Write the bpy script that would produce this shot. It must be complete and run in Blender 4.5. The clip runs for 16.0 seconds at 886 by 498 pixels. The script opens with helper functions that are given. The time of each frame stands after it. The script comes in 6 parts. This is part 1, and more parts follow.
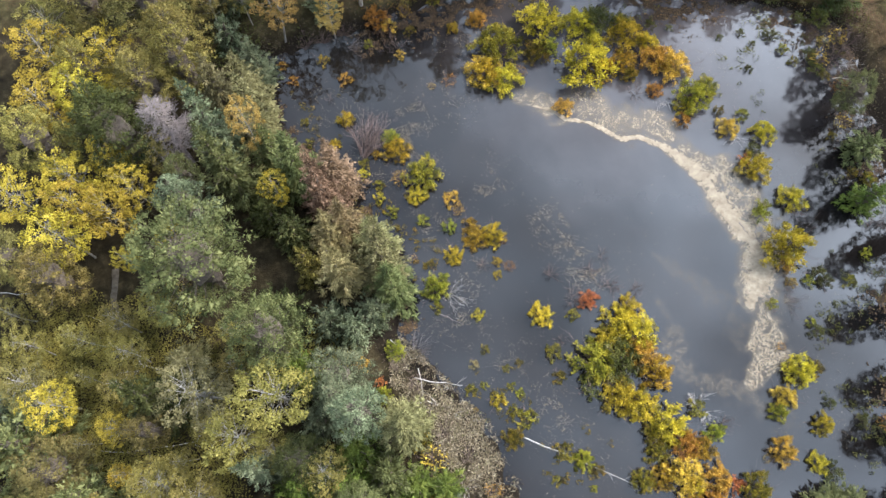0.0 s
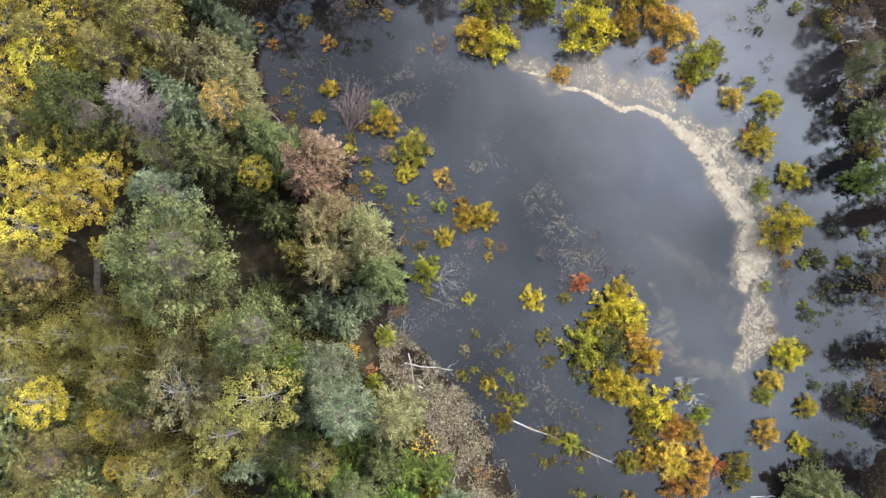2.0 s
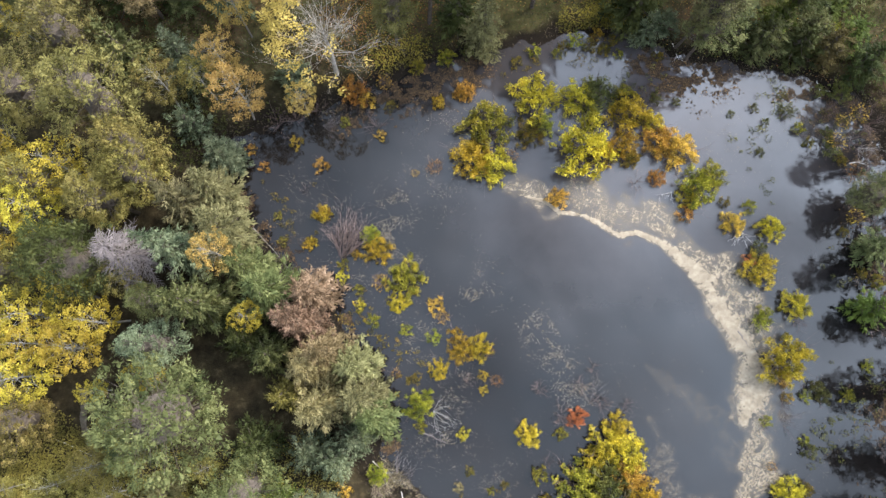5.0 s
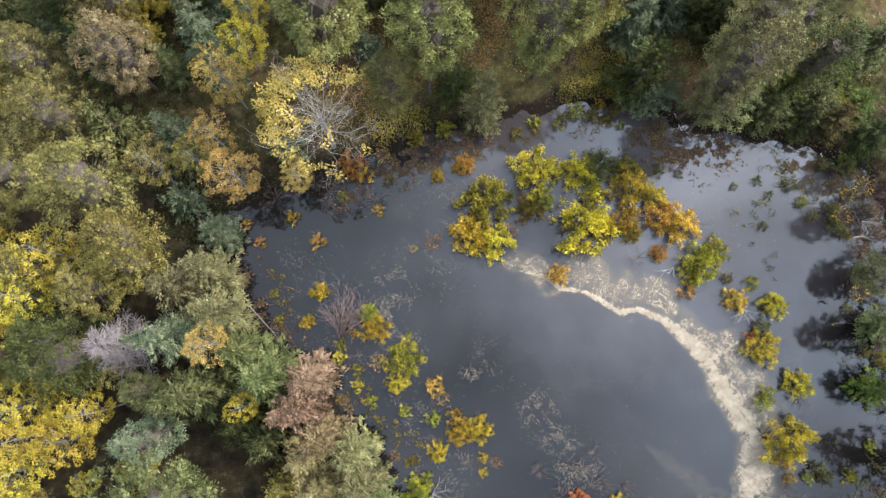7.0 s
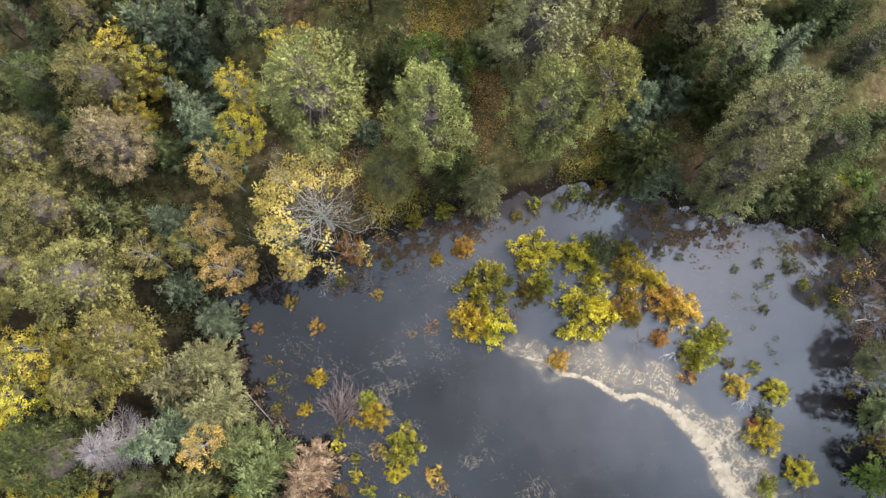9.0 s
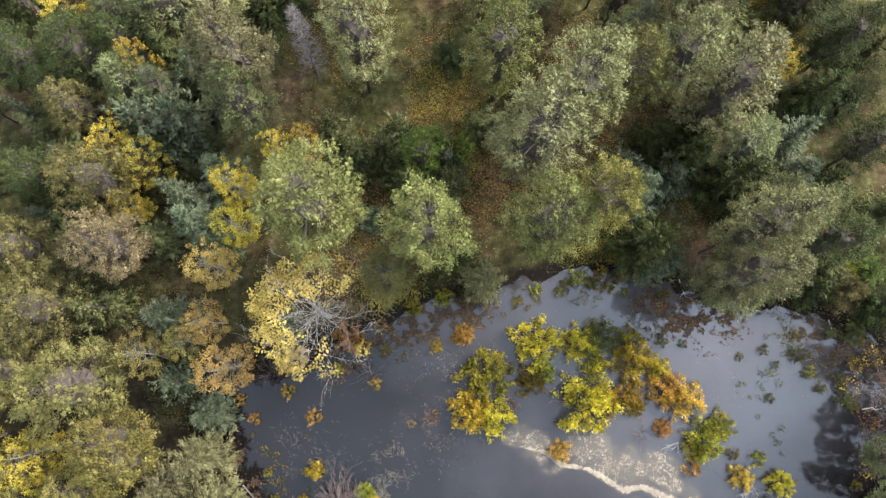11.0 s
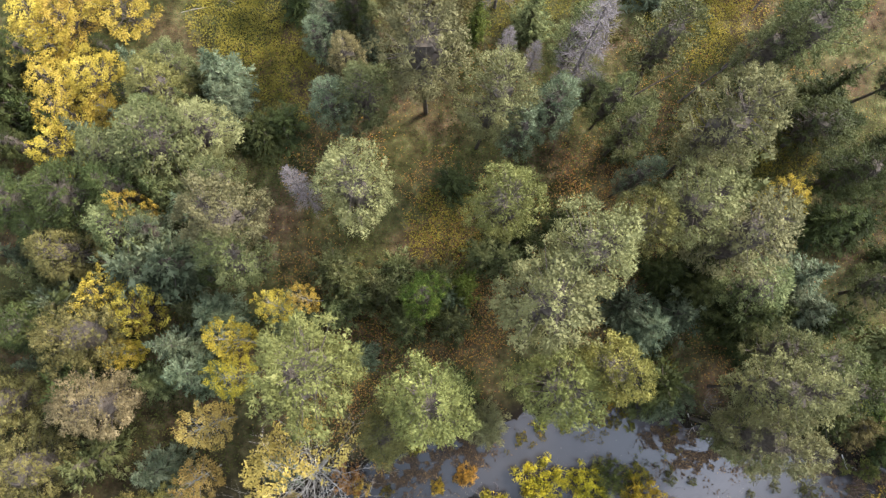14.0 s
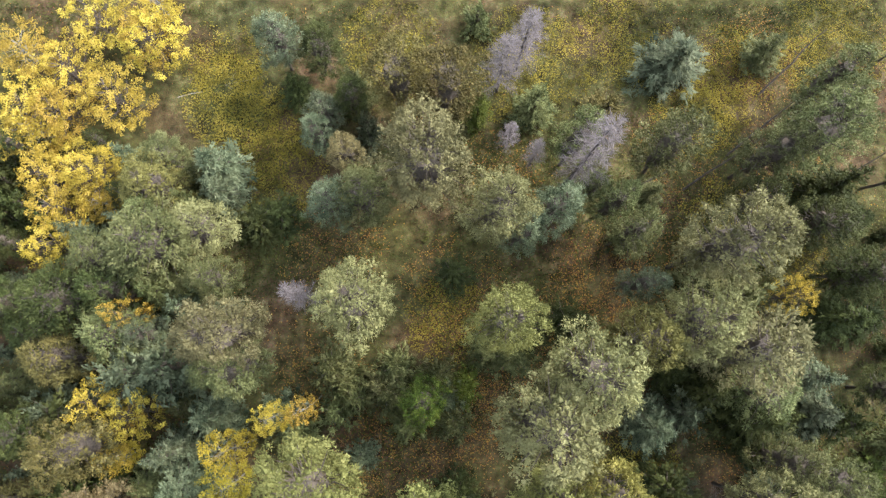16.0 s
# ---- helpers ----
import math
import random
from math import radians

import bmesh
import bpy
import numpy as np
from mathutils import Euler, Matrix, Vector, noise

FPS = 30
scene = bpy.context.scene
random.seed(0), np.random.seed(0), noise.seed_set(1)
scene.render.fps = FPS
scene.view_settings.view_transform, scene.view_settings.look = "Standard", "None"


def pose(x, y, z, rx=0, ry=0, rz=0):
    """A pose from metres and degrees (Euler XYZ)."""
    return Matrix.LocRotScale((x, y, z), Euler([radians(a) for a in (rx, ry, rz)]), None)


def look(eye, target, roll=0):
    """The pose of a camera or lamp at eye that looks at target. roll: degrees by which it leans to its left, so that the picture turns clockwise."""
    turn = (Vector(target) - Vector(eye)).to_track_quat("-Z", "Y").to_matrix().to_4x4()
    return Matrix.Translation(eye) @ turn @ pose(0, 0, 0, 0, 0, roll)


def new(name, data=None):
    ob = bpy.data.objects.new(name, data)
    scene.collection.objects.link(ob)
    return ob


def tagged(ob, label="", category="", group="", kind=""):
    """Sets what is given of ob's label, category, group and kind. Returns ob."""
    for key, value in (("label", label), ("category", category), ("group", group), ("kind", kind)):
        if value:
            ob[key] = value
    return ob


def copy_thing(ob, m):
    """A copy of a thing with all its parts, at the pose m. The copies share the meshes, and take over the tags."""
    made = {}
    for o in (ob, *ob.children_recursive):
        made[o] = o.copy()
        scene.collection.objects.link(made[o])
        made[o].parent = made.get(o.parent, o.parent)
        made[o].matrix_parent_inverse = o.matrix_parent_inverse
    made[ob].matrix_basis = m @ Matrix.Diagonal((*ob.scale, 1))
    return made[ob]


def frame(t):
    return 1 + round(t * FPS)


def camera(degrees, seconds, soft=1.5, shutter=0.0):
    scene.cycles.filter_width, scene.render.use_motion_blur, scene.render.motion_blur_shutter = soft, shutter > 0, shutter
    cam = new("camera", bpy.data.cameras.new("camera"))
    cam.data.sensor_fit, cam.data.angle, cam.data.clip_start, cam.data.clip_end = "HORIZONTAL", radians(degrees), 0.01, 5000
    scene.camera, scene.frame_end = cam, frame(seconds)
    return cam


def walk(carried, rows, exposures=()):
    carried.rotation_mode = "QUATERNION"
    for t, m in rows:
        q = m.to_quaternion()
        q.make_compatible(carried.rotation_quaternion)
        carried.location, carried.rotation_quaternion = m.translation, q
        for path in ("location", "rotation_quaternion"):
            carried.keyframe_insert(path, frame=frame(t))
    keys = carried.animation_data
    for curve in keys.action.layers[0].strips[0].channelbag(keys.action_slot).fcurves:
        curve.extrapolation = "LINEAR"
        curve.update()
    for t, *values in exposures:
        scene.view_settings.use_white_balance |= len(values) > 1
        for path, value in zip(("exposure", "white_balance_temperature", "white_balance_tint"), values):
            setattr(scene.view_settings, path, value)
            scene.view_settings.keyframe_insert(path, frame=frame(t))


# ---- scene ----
cam = camera(66.6, 16.0, soft=1.42)
PATH = [
    (0, (0.577, 0.191, 65.861), (0.592, 0.803, 63.957), 1.2),
    (0.5, (0.596, 2.281, 65.972), (0.619, 2.772, 64.033), 2.4),
    (1, (0.678, 4.466, 66.08), (0.706, 4.833, 64.115), 4.1),
    (1.5, (0.77, 6.747, 66.167), (0.803, 7.054, 64.191), 5.7),
    (2, (0.928, 9.034, 66.261), (0.962, 9.343, 64.285), 5.9),
    (2.5, (1.128, 11.241, 66.384), (1.162, 11.55, 64.408), 5.9),
    (3, (1.33, 13.367, 66.508), (1.362, 13.677, 64.532), 5.7),
    (3.5, (1.503, 15.456, 66.622), (1.536, 15.768, 64.646), 5.6),
    (4, (1.602, 17.594, 66.729), (1.635, 17.907, 64.754), 5.7),
    (6.3, (1.553, 27.786, 67.121), (1.589, 28.074, 65.142), 6.9),
    (6.5, (1.514, 28.642, 67.143), (1.553, 28.926, 65.163), 7.4),
    (7, (1.399, 30.728, 67.228), (1.442, 31.009, 65.249), 8.4),
    (7.5, (1.339, 32.725, 67.331), (1.385, 33.008, 65.352), 9.0),
    (8, (1.313, 34.655, 67.48), (1.362, 34.943, 65.501), 9.3),
    (8.5, (1.342, 36.567, 67.633), (1.391, 36.862, 65.656), 9.0),
    (9, (1.348, 38.568, 67.804), (1.396, 38.867, 65.827), 8.8),
    (9.2, (1.354, 39.414, 67.838), (1.401, 39.713, 65.861), 8.8),
    (11.3, (1.726, 48.692, 68.053), (1.764, 48.989, 66.075), 7.0),
    (11.5, (1.735, 49.569, 68.043), (1.771, 49.864, 66.066), 6.7),
    (12, (1.72, 51.794, 68.083), (1.757, 52.087, 66.105), 6.8),
    (12.5, (1.688, 54.104, 68.071), (1.726, 54.395, 66.093), 7.1),
    (13, (1.634, 56.376, 68.029), (1.675, 56.667, 66.051), 7.6),
    (13.5, (1.626, 58.546, 67.999), (1.668, 58.842, 66.021), 7.6),
    (14, (1.638, 60.748, 68.033), (1.681, 61.047, 66.056), 7.6),
    (14.5, (1.564, 63.06, 68.194), (1.611, 63.356, 66.216), 8.5),
    (15, (1.538, 65.461, 68.363), (1.588, 65.753, 66.385), 9.3),
    (15.5, (1.624, 67.97, 68.374), (1.67, 68.257, 66.395), 8.6),
    (16, (1.701, 70.341, 68.322), (1.743, 70.629, 66.343), 7.8),
]
EXPOSURE, VEIL, GLOW = 3.07, 0.22, 1.12  # stops; the cloud's brightness overhead and round the sun
walk(cam, [(t, look(eye, target, roll)) for t, eye, target, roll in PATH], exposures=[(0, EXPOSURE), (16, EXPOSURE)])

# ---- sky and sun: high overcast, brighter towards the veiled sun ----
SUN_TURN, SUN_RISE = 33.0, 40.0  # degrees from +x towards +y, degrees above the horizon
sun_way = Vector((math.cos(radians(SUN_RISE)) * math.cos(radians(SUN_TURN)), math.cos(radians(SUN_RISE)) * math.sin(radians(SUN_TURN)), math.sin(radians(SUN_RISE))))
sun = new("sun", bpy.data.lights.new("sun", "SUN"))
sun.data.energy, sun.data.angle, sun.data.color = 1.15, radians(14), (1.0, 0.95, 0.87)
sun.matrix_world = look(sun_way * 300, (0, 0, 0))

world = bpy.data.worlds.new("overcast_sky")
scene.world = world
world.use_nodes = True
wn, wl = world.node_tree.nodes, world.node_tree.links
wn.clear()
w_out, w_bg = wn.new("ShaderNodeOutputWorld"), wn.new("ShaderNodeBackground")
sky = wn.new("ShaderNodeTexSky")
sky.sky_type, sky.sun_disc = "NISHITA", False
sky.sun_elevation, sky.sun_rotation = radians(SUN_RISE), radians(90 - SUN_TURN)
sky.dust_density, sky.air_density = 4.0, 1.0
w_co = wn.new("ShaderNodeTexCoord")
w_map = wn.new("ShaderNodeMapping")
w_map.inputs["Scale"].default_value = (1.0, 1.0, 1.6)
w_noise = wn.new("ShaderNodeTexNoise")
w_noise.inputs["Scale"].default_value, w_noise.inputs["Detail"].default_value = 4.2, 6.0
w_noise.inputs["Roughness"].default_value = 0.5
w_cloud = wn.new("ShaderNodeMapRange")
w_cloud.inputs["From Min"].default_value, w_cloud.inputs["From Max"].default_value = 0.32, 0.68
w_cloud.inputs["To Min"].default_value, w_cloud.inputs["To Max"].default_value = 0.58, 1.45
w_dot = wn.new("ShaderNodeVectorMath")
w_dot.operation = "DOT_PRODUCT"
w_dot.inputs[1].default_value = sun_way
w_clamp = wn.new("ShaderNodeMath")
w_clamp.operation, w_clamp.inputs[1].default_value = "MAXIMUM", 0.0
w_pow = wn.new("ShaderNodeMath")
w_pow.operation, w_pow.inputs[1].default_value = "POWER", 4.0
w_glow = wn.new("ShaderNodeMath")
w_glow.operation, w_glow.inputs[1].default_value, w_glow.inputs[2].default_value = "MULTIPLY_ADD", GLOW, VEIL
w_mul = wn.new("ShaderNodeMath")
w_mul.operation = "MULTIPLY"
w_tint = wn.new("ShaderNodeVectorMath")
w_tint.operation, w_tint.inputs[0].default_value = "SCALE", (0.805, 0.955, 1.19)
w_sky = wn.new("ShaderNodeVectorMath")
w_sky.operation, w_sky.inputs["Scale"].default_value = "SCALE", 0.06
w_mix = wn.new("ShaderNodeMix")
w_mix.data_type, w_mix.inputs[0].default_value = "RGBA", 0.82
for a, b in ((w_co.outputs["Generated"], w_map.inputs[0]), (w_map.outputs[0], w_noise.inputs["Vector"]), (w_noise.outputs[0], w_cloud.inputs[0]),
             (w_co.outputs["Generated"], w_dot.inputs[0]), (w_dot.outputs["Value"], w_clamp.inputs[0]), (w_clamp.outputs[0], w_pow.inputs[0]),
             (w_pow.outputs[0], w_glow.inputs[0]), (w_glow.outputs[0], w_mul.inputs[0]), (w_cloud.outputs[0], w_mul.inputs[1]),
             (w_mul.outputs[0], w_tint.inputs["Scale"]), (sky.outputs[0], w_sky.inputs[0]), (w_sky.outputs[0], w_mix.inputs[6]),
             (w_tint.outputs[0], w_mix.inputs[7]), (w_mix.outputs[2], w_bg.inputs[0]), (w_bg.outputs[0], w_out.inputs[0])):
    wl.new(a, b)


# ---- materials ----
def shader(name):
    m = bpy.data.materials.new(name)
    m.use_nodes = True
    n = m.node_tree.nodes
    return m, n, m.node_tree.links, n["Principled BSDF"]


def ramp(n, stops):
    r = n.new("ShaderNodeValToRGB")
    while len(r.color_ramp.elements) < len(stops):
        r.color_ramp.elements.new(0.5)
    for e, (p, c) in zip(r.color_ramp.elements, stops):
        e.position, e.color = p, (*c, 1)
    return r


def noise_node(n, links, scale, detail=3.0, rough=0.55, space="Object"):
    co, t = n.new("ShaderNodeTexCoord"), n.new("ShaderNodeTexNoise")
    t.inputs["Scale"].default_value, t.inputs["Detail"].default_value, t.inputs["Roughness"].default_value = scale, detail, rough
    links.new(co.outputs[space], t.inputs["Vector"])
    return t


def leafy(name, dark, mid, light, glow=0.17, patch=0.55, shift=0.12):
    """Foliage: every leaf has a tint of its own, whole boughs differ, and each plant differs a little from the next."""
    m, n, links, b = shader(name)
    geo, info = n.new("ShaderNodeNewGeometry"), n.new("ShaderNodeObjectInfo")
    bough = noise_node(n, links, patch, 2.0)
    add = n.new("ShaderNodeMath")
    add.operation, add.inputs[1].default_value = "MULTIPLY_ADD", 0.15
    links.new(geo.outputs["Random Per Island"], add.inputs[0])
    spread = n.new("ShaderNodeMapRange")
    spread.inputs["From Min"].default_value, spread.inputs["From Max"].default_value = 0.3, 0.7
    spread.inputs["To Min"].default_value, spread.inputs["To Max"].default_value = 0.03, 0.66
    links.new(bough.outputs[0], spread.inputs[0])
    links.new(spread.outputs[0], add.inputs[2])
    r = ramp(n, [(p, (c[0] * 1.14 * k, c[1] * k, (c[2] * 0.9 + 0.04 * c[1]) * k)) for p, c, k in ((0.12, dark, 0.8), (0.5, mid, 1.0), (0.88, light, 1.08))])
    links.new(add.outputs[0], r.inputs[0])
    hsv = n.new("ShaderNodeHueSaturation")
    val = n.new("ShaderNodeMapRange")
    val.inputs["To Min"].default_value, val.inputs["To Max"].default_value = 1 - shift * 1.6, 1 + shift * 1.6
    hue = n.new("ShaderNodeMapRange")
    hue.inputs["To Min"].default_value, hue.inputs["To Max"].default_value = 0.5 - shift * 0.12, 0.5 + shift * 0.12
    links.new(info.outputs["Random"], val.inputs[0])
    links.new(info.outputs["Random"], hue.inputs[0])
    links.new(val.outputs[0], hsv.inputs["Value"])
    links.new(hue.outputs[0], hsv.inputs["Hue"])
    links.new(r.outputs[0], hsv.inputs["Color"])
    links.new(hsv.outputs[0], b.inputs["Base Color"])
    b.inputs["Roughness"].default_value = 0.62
    b.inputs["Specular IOR Level"].default_value = 0.10
    tr, mix = n.new("ShaderNodeBsdfTranslucent"), n.new("ShaderNodeMixShader")
    mix.inputs[0].default_value = glow
    links.new(hsv.outputs[0], tr.inputs["Color"])
    links.new(b.outputs[0], mix.inputs[1])
    links.new(tr.outputs[0], mix.inputs[2])
    links.new(mix.outputs[0], n["Material Output"].inputs["Surface"])
    return m


def woody(name, dark, light, scale=3.0, rough=0.85):
    m, n, links, b = shader(name)
    t = noise_node(n, links, scale, 5.0, 0.65)
    r = ramp(n, ((0.3, dark), (0.7, light)))
    links.new(t.outputs[0], r.inputs[0])
    links.new(r.outputs[0], b.inputs["Base Color"])
    b.inputs["Roughness"].default_value, b.inputs["Specular IOR Level"].default_value = rough, 0.15
    bump = n.new("ShaderNodeBump")
    bump.inputs["Strength"].default_value, bump.inputs["Distance"].default_value = 0.5, 0.03
    links.new(t.outputs[0], bump.inputs["Height"])
    links.new(bump.outputs[0], b.inputs["Normal"])
    return m


LEAF = {
    "dark": leafy("dark_green_needles", (0.016, 0.024, 0.006), (0.043, 0.056, 0.015), (0.08, 0.092, 0.028)),
    "green": leafy("green_needles", (0.038, 0.052, 0.017), (0.102, 0.12, 0.044), (0.172, 0.186, 0.078)),
    "olive": leafy("olive_foliage", (0.04, 0.04, 0.012), (0.104, 0.099, 0.03), (0.176, 0.16, 0.056)),
    "bright": leafy("fresh_green_foliage", (0.024, 0.044, 0.006), (0.075, 0.110, 0.016), (0.150, 0.180, 0.036)),
    "blue": leafy("blue_green_needles", (0.032, 0.048, 0.024), (0.095, 0.122, 0.068), (0.172, 0.202, 0.122)),
    "pale": leafy("pale_grey_green_foliage", (0.076, 0.081, 0.033), (0.142, 0.147, 0.062), (0.184, 0.188, 0.087)),
    "lime": leafy("yellow_green_foliage", (0.05, 0.052, 0.012), (0.135, 0.128, 0.032), (0.225, 0.2, 0.058)),
    "gold": leafy("yellow_autumn_leaves", (0.125, 0.112, 0.012), (0.31, 0.275, 0.026), (0.46, 0.4, 0.06), 0.3),
    "amber": leafy("peach_yellow_autumn_leaves", (0.14, 0.11, 0.028), (0.31, 0.245, 0.062), (0.45, 0.36, 0.11), 0.3),
    "fern": leafy("deep_green_needles", (0.026, 0.037, 0.011), (0.072, 0.088, 0.030), (0.132, 0.146, 0.056)),
    "sage": leafy("sage_green_needles", (0.052, 0.056, 0.023), (0.116, 0.119, 0.052), (0.170, 0.171, 0.083)),
    "moss": leafy("moss_green_needles", (0.066, 0.077, 0.021), (0.128, 0.142, 0.042), (0.175, 0.184, 0.062)),
    "lemon": leafy("lemon_yellow_needles", (0.155, 0.125, 0.016), (0.34, 0.275, 0.036), (0.48, 0.39, 0.085), 0.26, 0.4),
    "pink": leafy("pinkish_brown_dying_needles", (0.068, 0.051, 0.028), (0.165, 0.123, 0.076), (0.265, 0.204, 0.136)),
    "tan": leafy("tan_green_needles", (0.062, 0.056, 0.022), (0.160, 0.142, 0.066), (0.265, 0.228, 0.118)),
    # shrubs
    "Y": leafy("yellow_shrub_leaves", (0.095, 0.088, 0.008), (0.335, 0.275, 0.017), (0.56, 0.45, 0.036), 0.35, 1.3, 0.2),
    "V": leafy("vivid_yellow_shrub_leaves", (0.17, 0.135, 0.008), (0.4, 0.32, 0.02), (0.56, 0.46, 0.05), 0.35, 1.3),
    "G": leafy("yellow_green_shrub_leaves", (0.045, 0.056, 0.006), (0.175, 0.17, 0.015), (0.36, 0.295, 0.027), 0.3, 1.3, 0.25),
    "L": leafy("lime_green_shrub_leaves", (0.07, 0.10, 0.008), (0.21, 0.24, 0.018), (0.36, 0.37, 0.04), 0.3, 0.9),
    "D": leafy("dark_olive_shrub_leaves", (0.033, 0.044, 0.01), (0.094, 0.104, 0.026), (0.19, 0.185, 0.05), 0.3, 0.9),
    "O": leafy("orange_shrub_leaves", (0.12, 0.084, 0.014), (0.39, 0.255, 0.036), (0.6, 0.41, 0.07), 0.35, 1.3, 0.2),
    "R": leafy("red_shrub_leaves", (0.16, 0.05, 0.02), (0.36, 0.12, 0.05), (0.50, 0.22, 0.09), 0.35, 0.9),
    "K": leafy("pale_cream_shrub_leaves", (0.18, 0.18, 0.07), (0.32, 0.31, 0.13), (0.46, 0.44, 0.22), 0.3, 0.9),
}
BARK = woody("grey_brown_bark", (0.035, 0.026, 0.020), (0.11, 0.088, 0.07))
BIRCH = woody("pale_birch_bark", (0.10, 0.09, 0.078), (0.27, 0.25, 0.22))
DEADWOOD = woody("grey_dead_wood", (0.055, 0.045, 0.043), (0.165, 0.138, 0.130))
PALEWOOD = woody("bleached_driftwood", (0.20, 0.18, 0.165), (0.42, 0.39, 0.365))
TWIG = woody("pinkish_grey_twigs", (0.050, 0.034, 0.030), (0.15, 0.105, 0.092))
TAN_TWIG = woody("tan_grey_twigs", (0.16, 0.135, 0.11), (0.38, 0.335, 0.28))


def water_material():
    m, n, links, b = shader("dark_peaty_water")
    big = noise_node(n, links, 0.09, 3.0)
    r = ramp(n, ((0.3, (0.0030, 0.0032, 0.0036)), (0.7, (0.0070, 0.0052, 0.0042))))
    links.new(big.outputs[0], r.inputs[0])
    # paler base colour painted round this point, in place of reflected bright sky
    co, to = n.new("ShaderNodeTexCoord"), n.new("ShaderNodeVectorMath")
    to.operation, to.inputs[1].default_value = "DISTANCE", (24.0, 51.0, 0.0)
    links.new(co.outputs["Object"], to.inputs[0])
    ragged = noise_node(n, links, 0.22, 5.0, 0.6)
    edge = n.new("ShaderNodeMath")
    edge.operation, edge.inputs[1].default_value = "MULTIPLY_ADD", 14.0
    links.new(ragged.outputs[0], edge.inputs[0])
    links.new(to.outputs["Value"], edge.inputs[2])
    sky_sheen = n.new("ShaderNodeMapRange")
    sky_sheen.inputs["From Min"].default_value, sky_sheen.inputs["From Max"].default_value = 35.0, 13.0
    links.new(edge.outputs[0], sky_sheen.inputs[0])
    sheen_mix = n.new("ShaderNodeMix")
    sheen_mix.data_type, sheen_mix.inputs[7].default_value = "RGBA", (0.043, 0.038, 0.039, 1)
    links.new(sky_sheen.outputs[0], sheen_mix.inputs[0])
    links.new(r.outputs[0], sheen_mix.inputs[6])
    links.new(sheen_mix.outputs[2], b.inputs["Base Color"])
    b.inputs["IOR"].default_value = 1.40
    film = noise_node(n, links, 0.5, 6.0, 0.7)
    rough = n.new("ShaderNodeMapRange")
    rough.inputs["From Min"].default_value, rough.inputs["From Max"].default_value = 0.35, 0.7
    rough.inputs["To Min"].default_value, rough.inputs["To Max"].default_value = 0.015, 0.06
    links.new(film.outputs[0], rough.inputs[0])
    links.new(rough.outputs[0], b.inputs["Roughness"])
    rip = noise_node(n, links, 2.2, 3.0)
    bump = n.new("ShaderNodeBump")
    bump.inputs["Strength"].default_value, bump.inputs["Distance"].default_value = 0.09, 0.03
    links.new(rip.outputs[0], bump.inputs["Height"])
    links.new(bump.outputs[0], b.inputs["Normal"])
    return m


